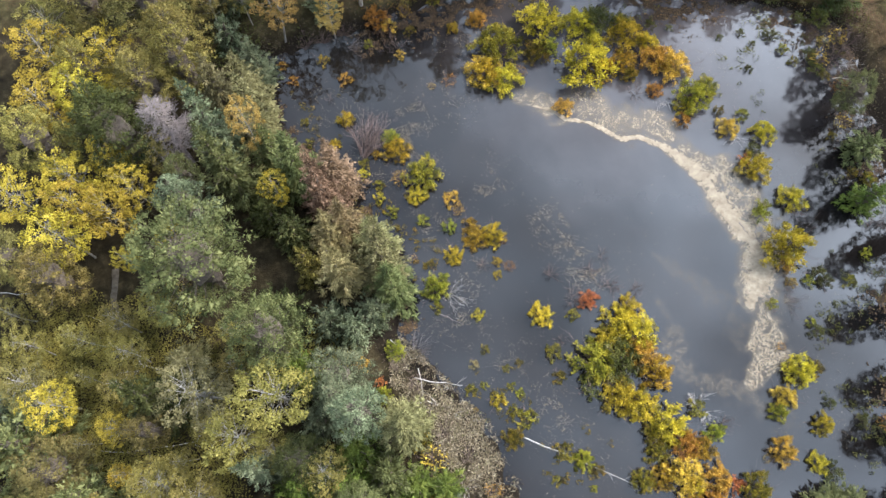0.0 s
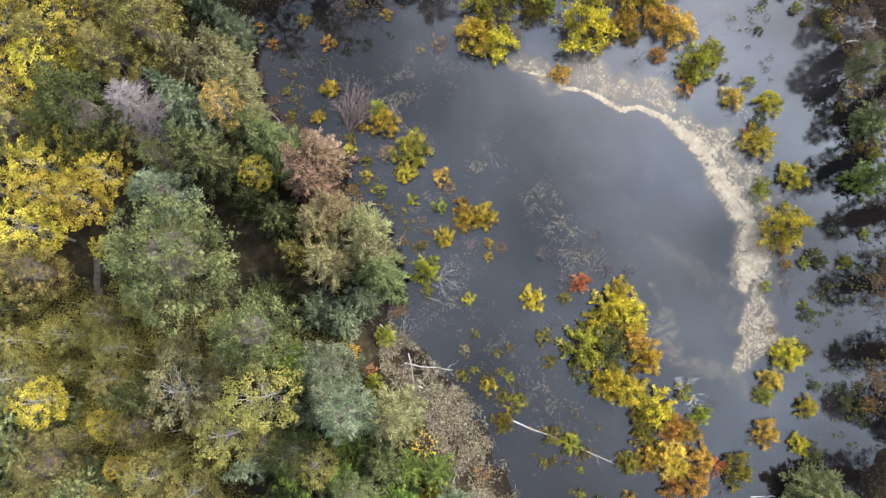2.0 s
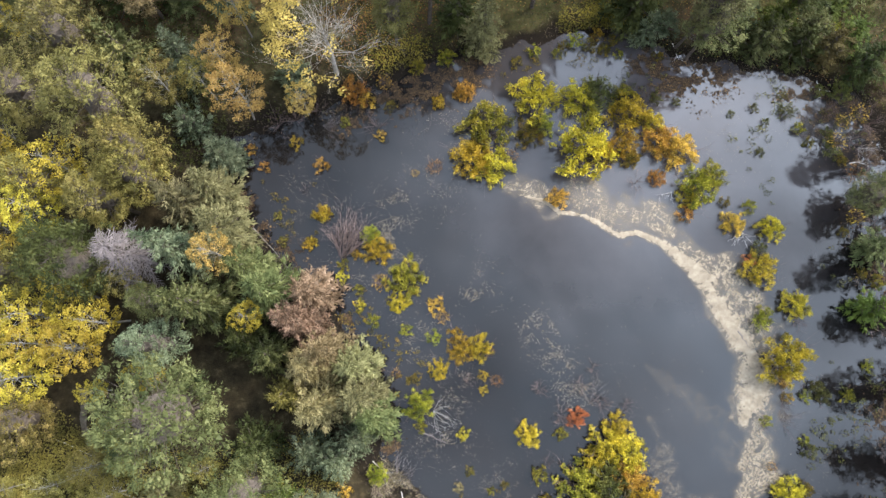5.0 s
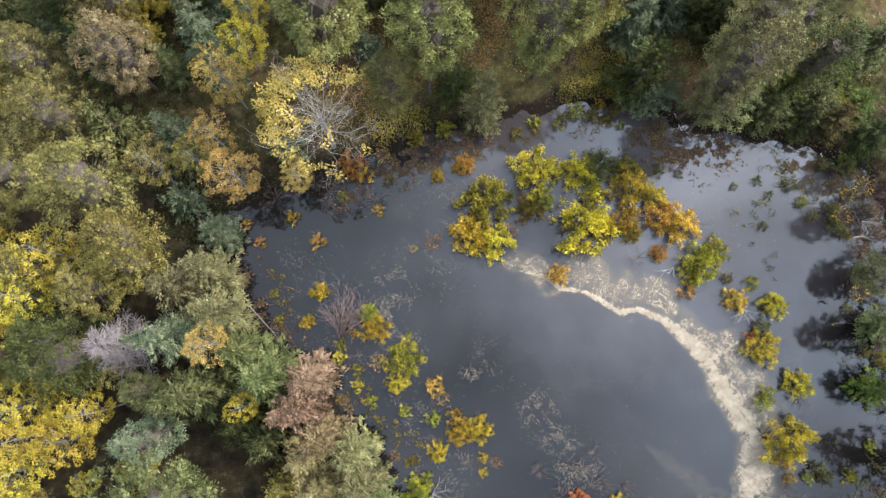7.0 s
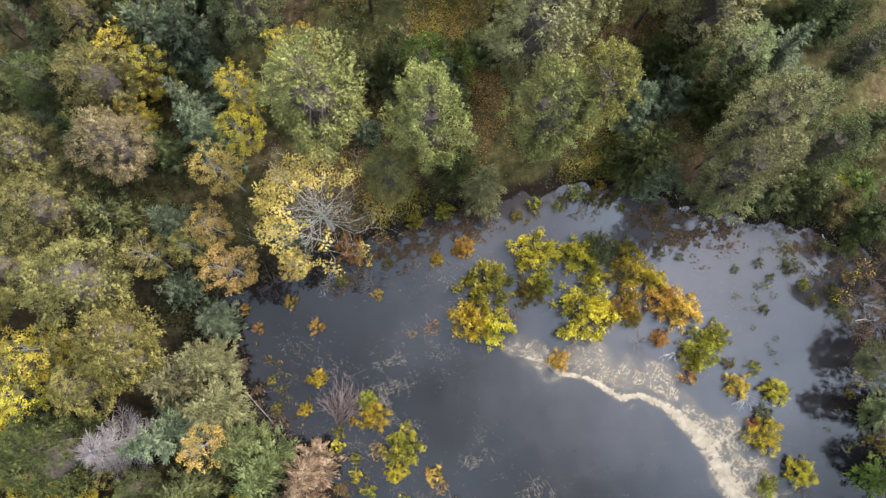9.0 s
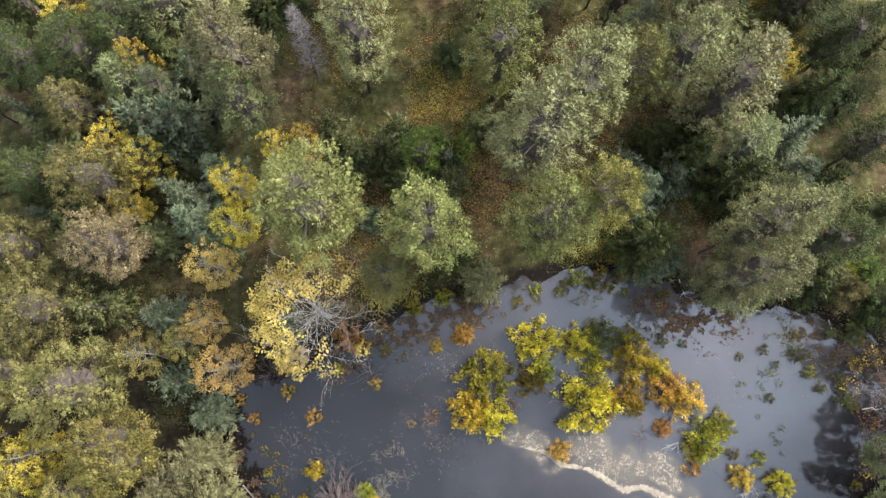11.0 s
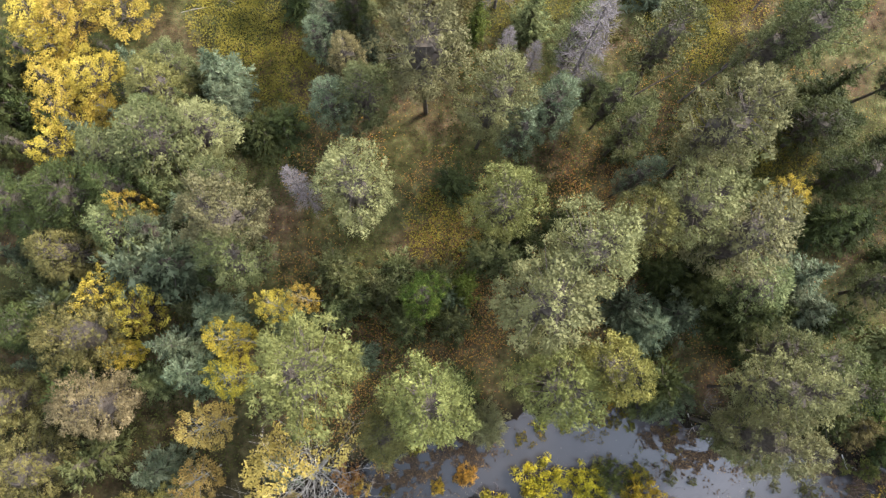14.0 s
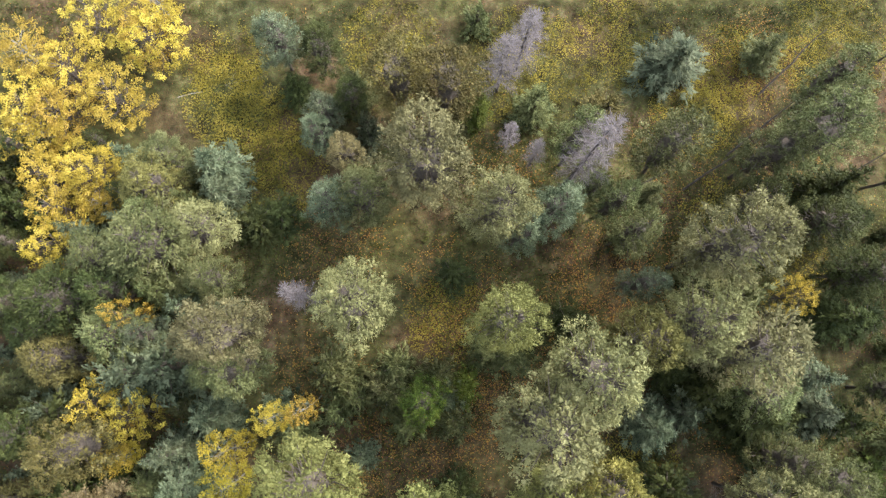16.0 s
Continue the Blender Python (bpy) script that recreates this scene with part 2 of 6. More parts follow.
def ground_material():
    m, n, links, b = shader("leaf_strewn_forest_soil")
    big, mid, fine = noise_node(n, links, 0.11, 4.0, 0.6), noise_node(n, links, 0.9, 5.0, 0.65), noise_node(n, links, 7.0, 4.0, 0.7)
    grass = ramp(n, ((0.3, (0.017, 0.016, 0.006)), (0.55, (0.064, 0.058, 0.021)), (0.75, (0.142, 0.126, 0.056))))
    litter = ramp(n, ((0.3, (0.018, 0.011, 0.006)), (0.55, (0.078, 0.051, 0.027)), (0.75, (0.160, 0.106, 0.062))))
    links.new(mid.outputs[0], grass.inputs[0])
    links.new(mid.outputs[0], litter.inputs[0])
    pick = n.new("ShaderNodeMapRange")
    pick.inputs["From Min"].default_value, pick.inputs["From Max"].default_value = 0.46, 0.62
    links.new(big.outputs[0], pick.inputs[0])
    mix = n.new("ShaderNodeMix")
    mix.data_type = "RGBA"
    links.new(pick.outputs[0], mix.inputs[0])
    links.new(grass.outputs[0], mix.inputs[6])
    links.new(litter.outputs[0], mix.inputs[7])
    grain = n.new("ShaderNodeMix")
    grain.data_type, grain.blend_type, grain.inputs[0].default_value = "RGBA", "OVERLAY", 0.8
    links.new(mix.outputs[2], grain.inputs[6])
    links.new(fine.outputs[1], grain.inputs[7])
    # forest shade put into the soil colour: darker tone south of a ragged line
    shade_co, shade_axis, shade_at, shade_edge = n.new("ShaderNodeTexCoord"), n.new("ShaderNodeSeparateXYZ"), n.new("ShaderNodeMath"), n.new("ShaderNodeMapRange")
    shade_at.operation, shade_at.inputs[1].default_value = "MULTIPLY_ADD", 24.0
    shade_edge.inputs["From Min"].default_value, shade_edge.inputs["From Max"].default_value = 56.0, 72.0
    links.new(shade_co.outputs["Object"], shade_axis.inputs[0])
    links.new(big.outputs[0], shade_at.inputs[0])
    links.new(shade_axis.outputs["Y"], shade_at.inputs[2])
    links.new(shade_at.outputs[0], shade_edge.inputs[0])
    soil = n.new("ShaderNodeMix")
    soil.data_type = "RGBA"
    shaded_tone = ramp(n, ((0.3, (0.008, 0.006, 0.004)), (0.55, (0.026, 0.020, 0.011)), (0.75, (0.066, 0.051, 0.026))))
    links.new(mid.outputs[0], shaded_tone.inputs[0])
    links.new(shade_edge.outputs[0], soil.inputs[0])
    links.new(shaded_tone.outputs[0], soil.inputs[6])
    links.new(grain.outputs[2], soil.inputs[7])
    co, axis, wet = n.new("ShaderNodeTexCoord"), n.new("ShaderNodeSeparateXYZ"), n.new("ShaderNodeMapRange")
    wet.inputs["From Min"].default_value, wet.inputs["From Max"].default_value = 0.16, 0.42
    links.new(co.outputs["Object"], axis.inputs[0])
    links.new(axis.outputs["Z"], wet.inputs[0])
    mud = n.new("ShaderNodeMix")
    mud.data_type, mud.inputs[6].default_value = "RGBA", (0.010, 0.0075, 0.0055, 1)
    links.new(wet.outputs[0], mud.inputs[0])
    links.new(soil.outputs[2], mud.inputs[7])
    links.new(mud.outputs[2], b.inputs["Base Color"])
    b.inputs["Roughness"].default_value, b.inputs["Specular IOR Level"].default_value = 0.95, 0.05
    bump = n.new("ShaderNodeBump")
    bump.inputs["Strength"].default_value, bump.inputs["Distance"].default_value = 0.8, 0.12
    links.new(fine.outputs[0], bump.inputs["Height"])
    links.new(bump.outputs[0], b.inputs["Normal"])
    return m


def mixed_leaves(name, stops, rough=0.7):
    """Loose leaves: each one takes its own tint."""
    m, n, links, b = shader(name)
    geo = n.new("ShaderNodeNewGeometry")
    r = ramp(n, stops)
    links.new(geo.outputs["Random Per Island"], r.inputs[0])
    links.new(r.outputs[0], b.inputs["Base Color"])
    b.inputs["Roughness"].default_value, b.inputs["Specular IOR Level"].default_value = rough, 0.15
    return m


def foam_material():
    """Foam: closed and cream where it lies thick, torn into threads and specks where it thins out."""
    m, n, links, b = shader("cream_pond_foam")
    depth = n.new("ShaderNodeAttribute")
    depth.attribute_name = "depth"
    tint = noise_node(n, links, 1.3, 6.0, 0.7)
    r = ramp(n, ((0.34, (0.105, 0.081, 0.053)), (0.5, (0.168, 0.133, 0.091)), (0.66, (0.235, 0.193, 0.138))))
    links.new(tint.outputs[0], r.inputs[0])
    links.new(r.outputs[0], b.inputs["Base Color"])
    b.inputs["Roughness"].default_value = 0.8
    total = depth.outputs["Fac"]
    for scale, detail, twist, weight, ridge in ((0.5, 5.0, 2.5, 1.6, True), (1.7, 4.0, 1.4, 1.5, True), (13.0, 3.0, 0.4, 0.75, False)):
        t = noise_node(n, links, scale, detail, 0.62)
        t.inputs["Distortion"].default_value = twist
        out = t.outputs[0]
        off = n.new("ShaderNodeMath")
        off.operation, off.inputs[1].default_value = "SUBTRACT", 0.5
        links.new(out, off.inputs[0])
        out = off.outputs[0]
        if ridge:
            fold = n.new("ShaderNodeMath")
            fold.operation = "ABSOLUTE"
            links.new(out, fold.inputs[0])
            turn = n.new("ShaderNodeMath")
            turn.operation, turn.inputs[0].default_value = "SUBTRACT", 0.085
            links.new(fold.outputs[0], turn.inputs[1])
            out = turn.outputs[0]
        add = n.new("ShaderNodeMath")
        add.operation, add.inputs[1].default_value = "MULTIPLY_ADD", weight
        links.new(out, add.inputs[0])
        links.new(total, add.inputs[2])
        total = add.outputs[0]
    cut = ramp(n, ((0.30, (0, 0, 0)), (0.50, (0.13, 0.13, 0.13)), (0.68, (0.45, 0.45, 0.45)), (0.86, (0.96, 0.96, 0.96))))
    links.new(total, cut.inputs[0])
    links.new(cut.outputs[0], b.inputs["Alpha"])
    bump = n.new("ShaderNodeBump")
    bump.inputs["Strength"].default_value, bump.inputs["Distance"].default_value = 0.6, 0.03
    links.new(total, bump.inputs["Height"])
    links.new(bump.outputs[0], b.inputs["Normal"])
    return m


WATER, GROUND, FOAM = water_material(), ground_material(), foam_material()
DEBRIS = mixed_leaves("floating_leaf_scraps", ((0.0, (0.022, 0.018, 0.014)), (0.4, (0.065, 0.052, 0.042)), (0.75, (0.135, 0.112, 0.085)), (0.92, (0.20, 0.17, 0.12)), (1.0, (0.18, 0.12, 0.04))))
LITTER = mixed_leaves("fallen_leaves", ((0.0, (0.04, 0.026, 0.014)), (0.35, (0.10, 0.058, 0.026)), (0.6, (0.25, 0.105, 0.028)), (0.85, (0.30, 0.18, 0.028)), (1.0, (0.12, 0.115, 0.035))))
HERB_YELLOW = leafy("yellowing_ground_herbs", (0.080, 0.085, 0.012), (0.22, 0.212, 0.026), (0.37, 0.335, 0.050), 0.3, 0.35)
STRAW = mixed_leaves("dry_straw_grass", ((0.0, (0.065, 0.050, 0.030)), (0.4, (0.15, 0.118, 0.072)), (0.75, (0.25, 0.20, 0.13)), (0.93, (0.34, 0.29, 0.21)), (1.0, (0.13, 0.14, 0.035))))
BRUSH = mixed_leaves("brown_shore_brush", ((0.0, (0.010, 0.007, 0.005)), (0.5, (0.030, 0.020, 0.012)), (0.8, (0.070, 0.050, 0.030)), (0.95, (0.13, 0.10, 0.06)), (1.0, (0.08, 0.085, 0.025))))
PATH_SOIL = woody("trodden_grey_soil", (0.035, 0.028, 0.020), (0.10, 0.082, 0.062), 1.6, 0.95)
LEAVES_AND_REFLECTIONS = mixed_leaves("brown_leaves_and_reflections", ((0.0, (0.012, 0.008, 0.005)), (0.5, (0.034, 0.020, 0.011)), (0.85, (0.062, 0.038, 0.020)), (1.0, (0.14, 0.085, 0.03))))
HERB_OLIVE = leafy("olive_yellow_ground_herbs", (0.055, 0.053, 0.012), (0.145, 0.128, 0.030), (0.25, 0.21, 0.055), 0.3, 0.35)
HERB_GREEN = leafy("low_green_undergrowth", (0.020, 0.030, 0.006), (0.060, 0.078, 0.015), (0.14, 0.150, 0.034), 0.3, 0.35)


# ---- mesh helpers ----
def part(name, data, material, parent=None, label=""):
    """One mesh object from (vertices, faces), under a thing or at top level."""
    me = bpy.data.meshes.new(name)
    me.from_pydata(data[0].tolist(), [], data[1])
    me.materials.append(material)
    me.update()
    ob = new(name, me)
    if parent:
        ob.parent = parent
    return tagged(ob, label)


def unit(v):
    return v / np.maximum(np.linalg.norm(v, axis=-1, keepdims=True), 1e-9)


def kites(base, way, up, length, width):
    """Leaves: a folded kite each, from its stalk along way."""
    way = unit(way)
    side = unit(np.cross(way, up))
    over = np.cross(side, way)
    length, width = np.broadcast_to(length, len(base))[:, None], np.broadcast_to(width, len(base))[:, None]
    mid = base + way * length * 0.45 + over * width * 0.22
    v = np.stack((base, mid + side * width * 0.5, base + way * length, mid - side * width * 0.5), 1).reshape(-1, 3)
    return v, np.arange(len(v)).reshape(-1, 4).tolist()


def blades(base, way, up, length, width):
    """Needle tufts and narrow leaves: one pointed blade each."""
    way = unit(way)
    side = unit(np.cross(way, up))
    length, width = np.broadcast_to(length, len(base))[:, None], np.broadcast_to(width, len(base))[:, None]
    v = np.stack((base + side * width * 0.5, base + way * length, base - side * width * 0.5), 1).reshape(-1, 3)
    return v, np.arange(len(v)).reshape(-1, 3).tolist()


def tube(points, radii, sides=5):
    """A tapered round limb along the points."""
    p, verts, faces = np.asarray(points, float), [], []
    for i in range(len(p)):
        d = p[min(i + 1, len(p) - 1)] - p[max(i - 1, 0)]
        d = d / (np.linalg.norm(d) + 1e-9)
        a = np.cross(d, (0.0, 0.0, 1.0) if abs(d[2]) < 0.9 else (1.0, 0.0, 0.0))
        a /= np.linalg.norm(a)
        c = np.cross(d, a)
        for k in range(sides):
            ang = 2 * math.pi * k / sides
            verts.append(p[i] + (a * math.cos(ang) + c * math.sin(ang)) * radii[i])
    for i in range(len(p) - 1):
        for k in range(sides):
            faces.append([i * sides + k, i * sides + (k + 1) % sides, (i + 1) * sides + (k + 1) % sides, (i + 1) * sides + k])
    faces.append([k for k in range(sides)][::-1])
    faces.append([(len(p) - 1) * sides + k for k in range(sides)])
    return np.array(verts), faces


def joined(pieces):
    verts, faces, at = [], [], 0
    for v, f in pieces:
        verts.append(v)
        faces += [[i + at for i in q] for q in f]
        at += len(v)
    return np.concatenate(verts), faces


# ---- the lie of the land ----
SHORE_WEST = [(12.0, -26.0), (9.5, -8.0), (8.0, -2.6), (6.4, 0.4), (4.9, 3.7), (1.4, 7.2), (-1.3, 9.9), (-4.0, 12.4), (-3.2, 14.5), (-3.6, 18.2), (-5.8, 22.4), (-8.4, 26.2), (-10.4, 29.0), (-13.6, 31.0), (-17.0, 34.5), (-18.8, 39.3)]
SHORE_NORTH = [(-19.2, 43.8), (-14.4, 45.6), (-8.1, 47.5), (-3.0, 50.2), (1.0, 52.2), (8.6, 53.5), (15.1, 55.2), (19.2, 55.9), (22.7, 55.2), (27.3, 52.8), (32.0, 52.4), (37.4, 51.2), (41.6, 50.4)]
SHORE_EAST = [(46.4, 48.4), (48.4, 43.6), (48.6, 34.0), (48.2, 24.0), (49.0, 12.0), (47.0, 3.0), (42.0, -3.0), (40.0, -12.0), (43.0, -26.0)]
POND = np.array(SHORE_WEST + SHORE_NORTH + SHORE_EAST)


def land_side(x, y):
    """Metres from the shoreline: above nought on land, below it in the pond."""
    x, y = np.asarray(x, float), np.asarray(y, float)
    best, inside = np.full(x.shape, 1e9), np.zeros(x.shape, bool)
    for (ax, ay), (bx, by) in zip(POND, np.roll(POND, -1, 0)):
        ux, uy = bx - ax, by - ay
        s = np.clip(((x - ax) * ux + (y - ay) * uy) / (ux * ux + uy * uy), 0, 1)
        best = np.minimum(best, np.hypot(x - ax - s * ux, y - ay - s * uy))
        inside ^= ((ay > y) != (by > y)) & (x < ux * (y - ay) / (uy + 1e-12) + ax)
    return np.where(inside, -best, best)


def waves(x, y):
    return (np.sin(x * 0.9 + 1.3 * np.sin(y * 0.37)) * np.sin(y * 0.8 + 0.9 * np.sin(x * 0.41)) + 0.6 * np.sin(x * 2.1 + y * 1.3) * np.sin(y * 1.9 - x * 0.7))


def ground_z(x, y):
    x, y = np.asarray(x, float), np.asarray(y, float)
    d = land_side(x, y) + 0.7 * waves(x * 1.4, y * 1.4)
    bank = np.where(d > 0, 0.95 * (1 - np.exp(-d / 5.0)), np.maximum(d * 0.22, -1.2))
    rise = np.clip(y - 60, 0, 400) * 0.02 + np.clip(-x - 20, 0, 200) * 0.01
    return bank + 0.02 + rise * np.clip(d / 8, 0, 1) + 0.10 * waves(x * 0.5, y * 0.5) * np.clip(d / 3, 0, 1)


def spaced(lo, hi, step, far):
    inner = list(np.arange(lo, hi + 0.01, step))
    out, s = [], step
    while sum(out) < far:
        s *= 1.6
        out.append(s)
    return np.array([lo - v for v in np.cumsum(out)][::-1] + inner + [hi + v for v in np.cumsum(out)])


def grid_sheet(xs, ys, height):
    gx, gy = np.meshgrid(xs, ys)
    v = np.stack((gx, gy, height(gx, gy)), -1).reshape(-1, 3)
    i = (np.arange(len(ys) - 1)[:, None] * len(xs) + np.arange(len(xs) - 1)).reshape(-1)
    return v, np.stack((i, i + 1, i + 1 + len(xs), i + len(xs)), 1).tolist()


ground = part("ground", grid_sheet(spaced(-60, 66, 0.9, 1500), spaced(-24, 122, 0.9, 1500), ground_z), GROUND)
tagged(ground, "leaf-strewn brown and olive forest floor sloping to the pond", "ground", kind="structure")
ground.data.polygons.foreach_set("use_smooth", [True] * len(ground.data.polygons))
px, py = POND[:, 0], POND[:, 1]
water = part("water", grid_sheet(np.linspace(px.min() - 3, px.max() + 3, 30), np.linspace(py.min() - 3, py.max() + 3, 40), lambda x, y: x * 0), WATER)
tagged(water, "still dark peaty pond water mirroring the clouds", "pond", kind="structure")


# ---- trees: each kind is grown in a few shapes, then planted ----
GOLDEN = 2.39996


OCTA = np.array([(1.0, 0, 0), (-1.0, 0, 0), (0, 1.0, 0), (0, -1.0, 0), (0, 0, 1.0), (0, 0, -1.0)])
OCTA_FACES = [[a, b, 4] for a, b in ((0, 2), (2, 1), (1, 3), (3, 0))] + [[b, a, 5] for a, b in ((0, 2), (2, 1), (1, 3), (3, 0))]


def puffs(rng, centres, axes, radii, per, length, width, comb=0.5, stretch=1.0, flat=0.8, core=0.62, broad=False):
    """Tufts of needles or leaves: each a dense heart, drawn out along its axis, thatched with blades that lie along the axis and stand off a little."""
    centres, axes, radii = np.asarray(centres), unit(np.asarray(axes, float)), np.asarray(radii, float)
    n = len(centres)
    which = np.repeat(np.arange(n), np.maximum((per * (radii / radii.mean()) ** 1.6).astype(int), 6))
    m = len(which)
    v = unit(rng.normal(0, 1, (m, 3)) + (0, 0, 0.45))
    ax, r = axes[which], radii[which][:, None]
    along = (v * ax).sum(1, keepdims=True)
    off = (v + ax * along * (stretch - 1)) * (1, 1, flat)
    at = centres[which] + off * r * rng.uniform(0.55, 0.95, (m, 1))
    way = ax * comb + v * 0.55 + rng.normal(0, 0.38, (m, 3))
    up = unit(v + rng.normal(0, 0.42, (m, 3)) + (0, 0, 0.25))
    size = length * rng.uniform(0.65, 1.35, m) * (0.6 + 0.4 * r[:, 0] / radii.mean())
    leaves = (kites if broad else blades)(at, way, up, size, width * rng.uniform(0.75, 1.25, m))
    side = unit(np.cross(axes, (0.31, 0.17, 0.93)))
    frame3 = np.stack((axes * stretch, side, np.cross(axes, side)), 1)
    hearts = centres[:, None] + np.einsum("ok,nkj->noj", OCTA, frame3) * (radii[:, None, None] * core) * rng.uniform(0.7, 1.15, (n, 6, 1)) * (1, 1, flat)
    base = len(leaves[0])
    faces = leaves[1] + [[base + 6 * i + j for j in f] for i in range(n) for f in OCTA_FACES]
    return np.concatenate((leaves[0], hearts.reshape(-1, 3))), faces


def shade_hull(rng, spine, tall, low, reach, share, top=0.72, rings=7, sides=7):
    """A dark hull added inside the outer boughs, for the shade round the trunk."""
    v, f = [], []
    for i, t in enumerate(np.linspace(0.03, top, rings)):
        # brown leaves and mud, also standing in for dark tree reflections on the water
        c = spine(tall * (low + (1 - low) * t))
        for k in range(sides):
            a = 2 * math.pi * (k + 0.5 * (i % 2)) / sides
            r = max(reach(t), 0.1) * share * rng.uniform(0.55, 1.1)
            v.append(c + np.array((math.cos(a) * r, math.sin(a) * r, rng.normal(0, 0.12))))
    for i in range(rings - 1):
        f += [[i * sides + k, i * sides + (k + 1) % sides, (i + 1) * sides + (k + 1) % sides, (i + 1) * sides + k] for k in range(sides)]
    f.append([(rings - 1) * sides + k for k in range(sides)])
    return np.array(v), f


def fir_shape(seed, tall=14.0, wide=2.4, low=0.10, boughs=64, pointed=0.8, droop=-26.0, stout=0.17, tuft=0.28, space=0.62, share=0.2, per=22):
    """A conifer: boughs set round the trunk in loose layers, each a row of drooping tufts that swell towards its middle."""
    rng = np.random.default_rng(seed)
    sway = rng.normal(0, 0.2, 2)
    spine = lambda z: np.array((sway[0] * math.sin(z / tall * 2.6), sway[1] * math.sin(z / tall * 2.2), z))
    wood = [tube([spine(z) for z in np.linspace(-0.3, tall, 6)], np.linspace(stout, 0.015, 6), 6)]
    outline = lambda t: wide * max(1 - t ** (1.0 / pointed), 0.0) ** pointed
    at, axes, radii = [], [], []
    for i in range(boughs):
        t = ((i + 0.5) / boughs) ** 1.15
        reach = outline(t) * rng.choice((0.72, 0.92, 1.0, 1.14)) + 0.25
        a = i * GOLDEN + rng.normal(0, 0.25)
        lift = math.radians(droop + (62 - droop) * t ** 1.4 + rng.normal(0, 6))
        out = np.array((math.cos(a), math.sin(a), 0.0))
        d = out * math.cos(lift) + np.array((0, 0, math.sin(lift)))
        side = np.array((-out[1], out[0], 0.0))
        foot = spine(tall * (low + (1 - low) * t))
        if i % 2 == 0 and t < 0.85:
            wood.append(tube([foot, foot + d * reach * 0.55, foot + d * reach * 0.9 + (0, 0, 0.06 * reach)], [0.04, 0.026, 0.008], 3))
        if reach > 0.55:
            at.append(foot + d * reach * rng.uniform(0.12, 0.3) + np.array((0, 0, rng.uniform(0.1, 0.35)))), axes.append(d + (0, 0, 0.5)), radii.append(0.24 + 0.06 * reach)
        rows = max(1, int(reach * 0.62 / space + 0.6))
        for k, u in enumerate(np.linspace(0.98, 0.42, rows) if rows > 1 else (0.8,)):
            spread = (0.0,) if k == 0 or reach < 0.9 else (-1, 1)
            for s in spread:
                fan = s * (0.20 + 0.26 * reach * (1 - u)) * rng.uniform(0.8, 1.2)
                at.append(foot + d * reach * u + side * fan + np.array((0, 0, 0.10 * reach * u - 0.05 * abs(s) + rng.normal(0, 0.07))))
                axes.append(d + side * s * 0.45 + np.array((0, 0, -0.10 + rng.normal(0, 0.1))))
                radii.append((0.19 + 0.10 * min(reach, 2.2) * (0.75 if k == 0 else 1.0)) * (1.08 - 0.3 * t) * rng.uniform(0.8, 1.2))
    at.append(spine(tall * 0.985)), axes.append((0, 0, 1.0)), radii.append(0.2)
    wood.append(shade_hull(rng, spine, tall, low, outline, share, 0.88))
    return joined(wood), puffs(rng, at, axes, radii, per, tuft, tuft * 0.42, 0.75, 1.45, 0.7, 0.6)


def clump_leaves(rng, centre, size, count, leaf, flat=0.75):
    v = unit(rng.normal(0, 1, (count, 3)) + (0, 0, 0.35))
    at = centre + v * size * rng.uniform(0.45, 1.0, (count, 1)) * (1, 1, flat)
    return at, v + rng.normal(0, 0.55, (count, 3)), unit(v + rng.normal(0, 0.7, (count, 3)) + (0, 0, 0.6)), leaf * rng.uniform(0.7, 1.35, count)


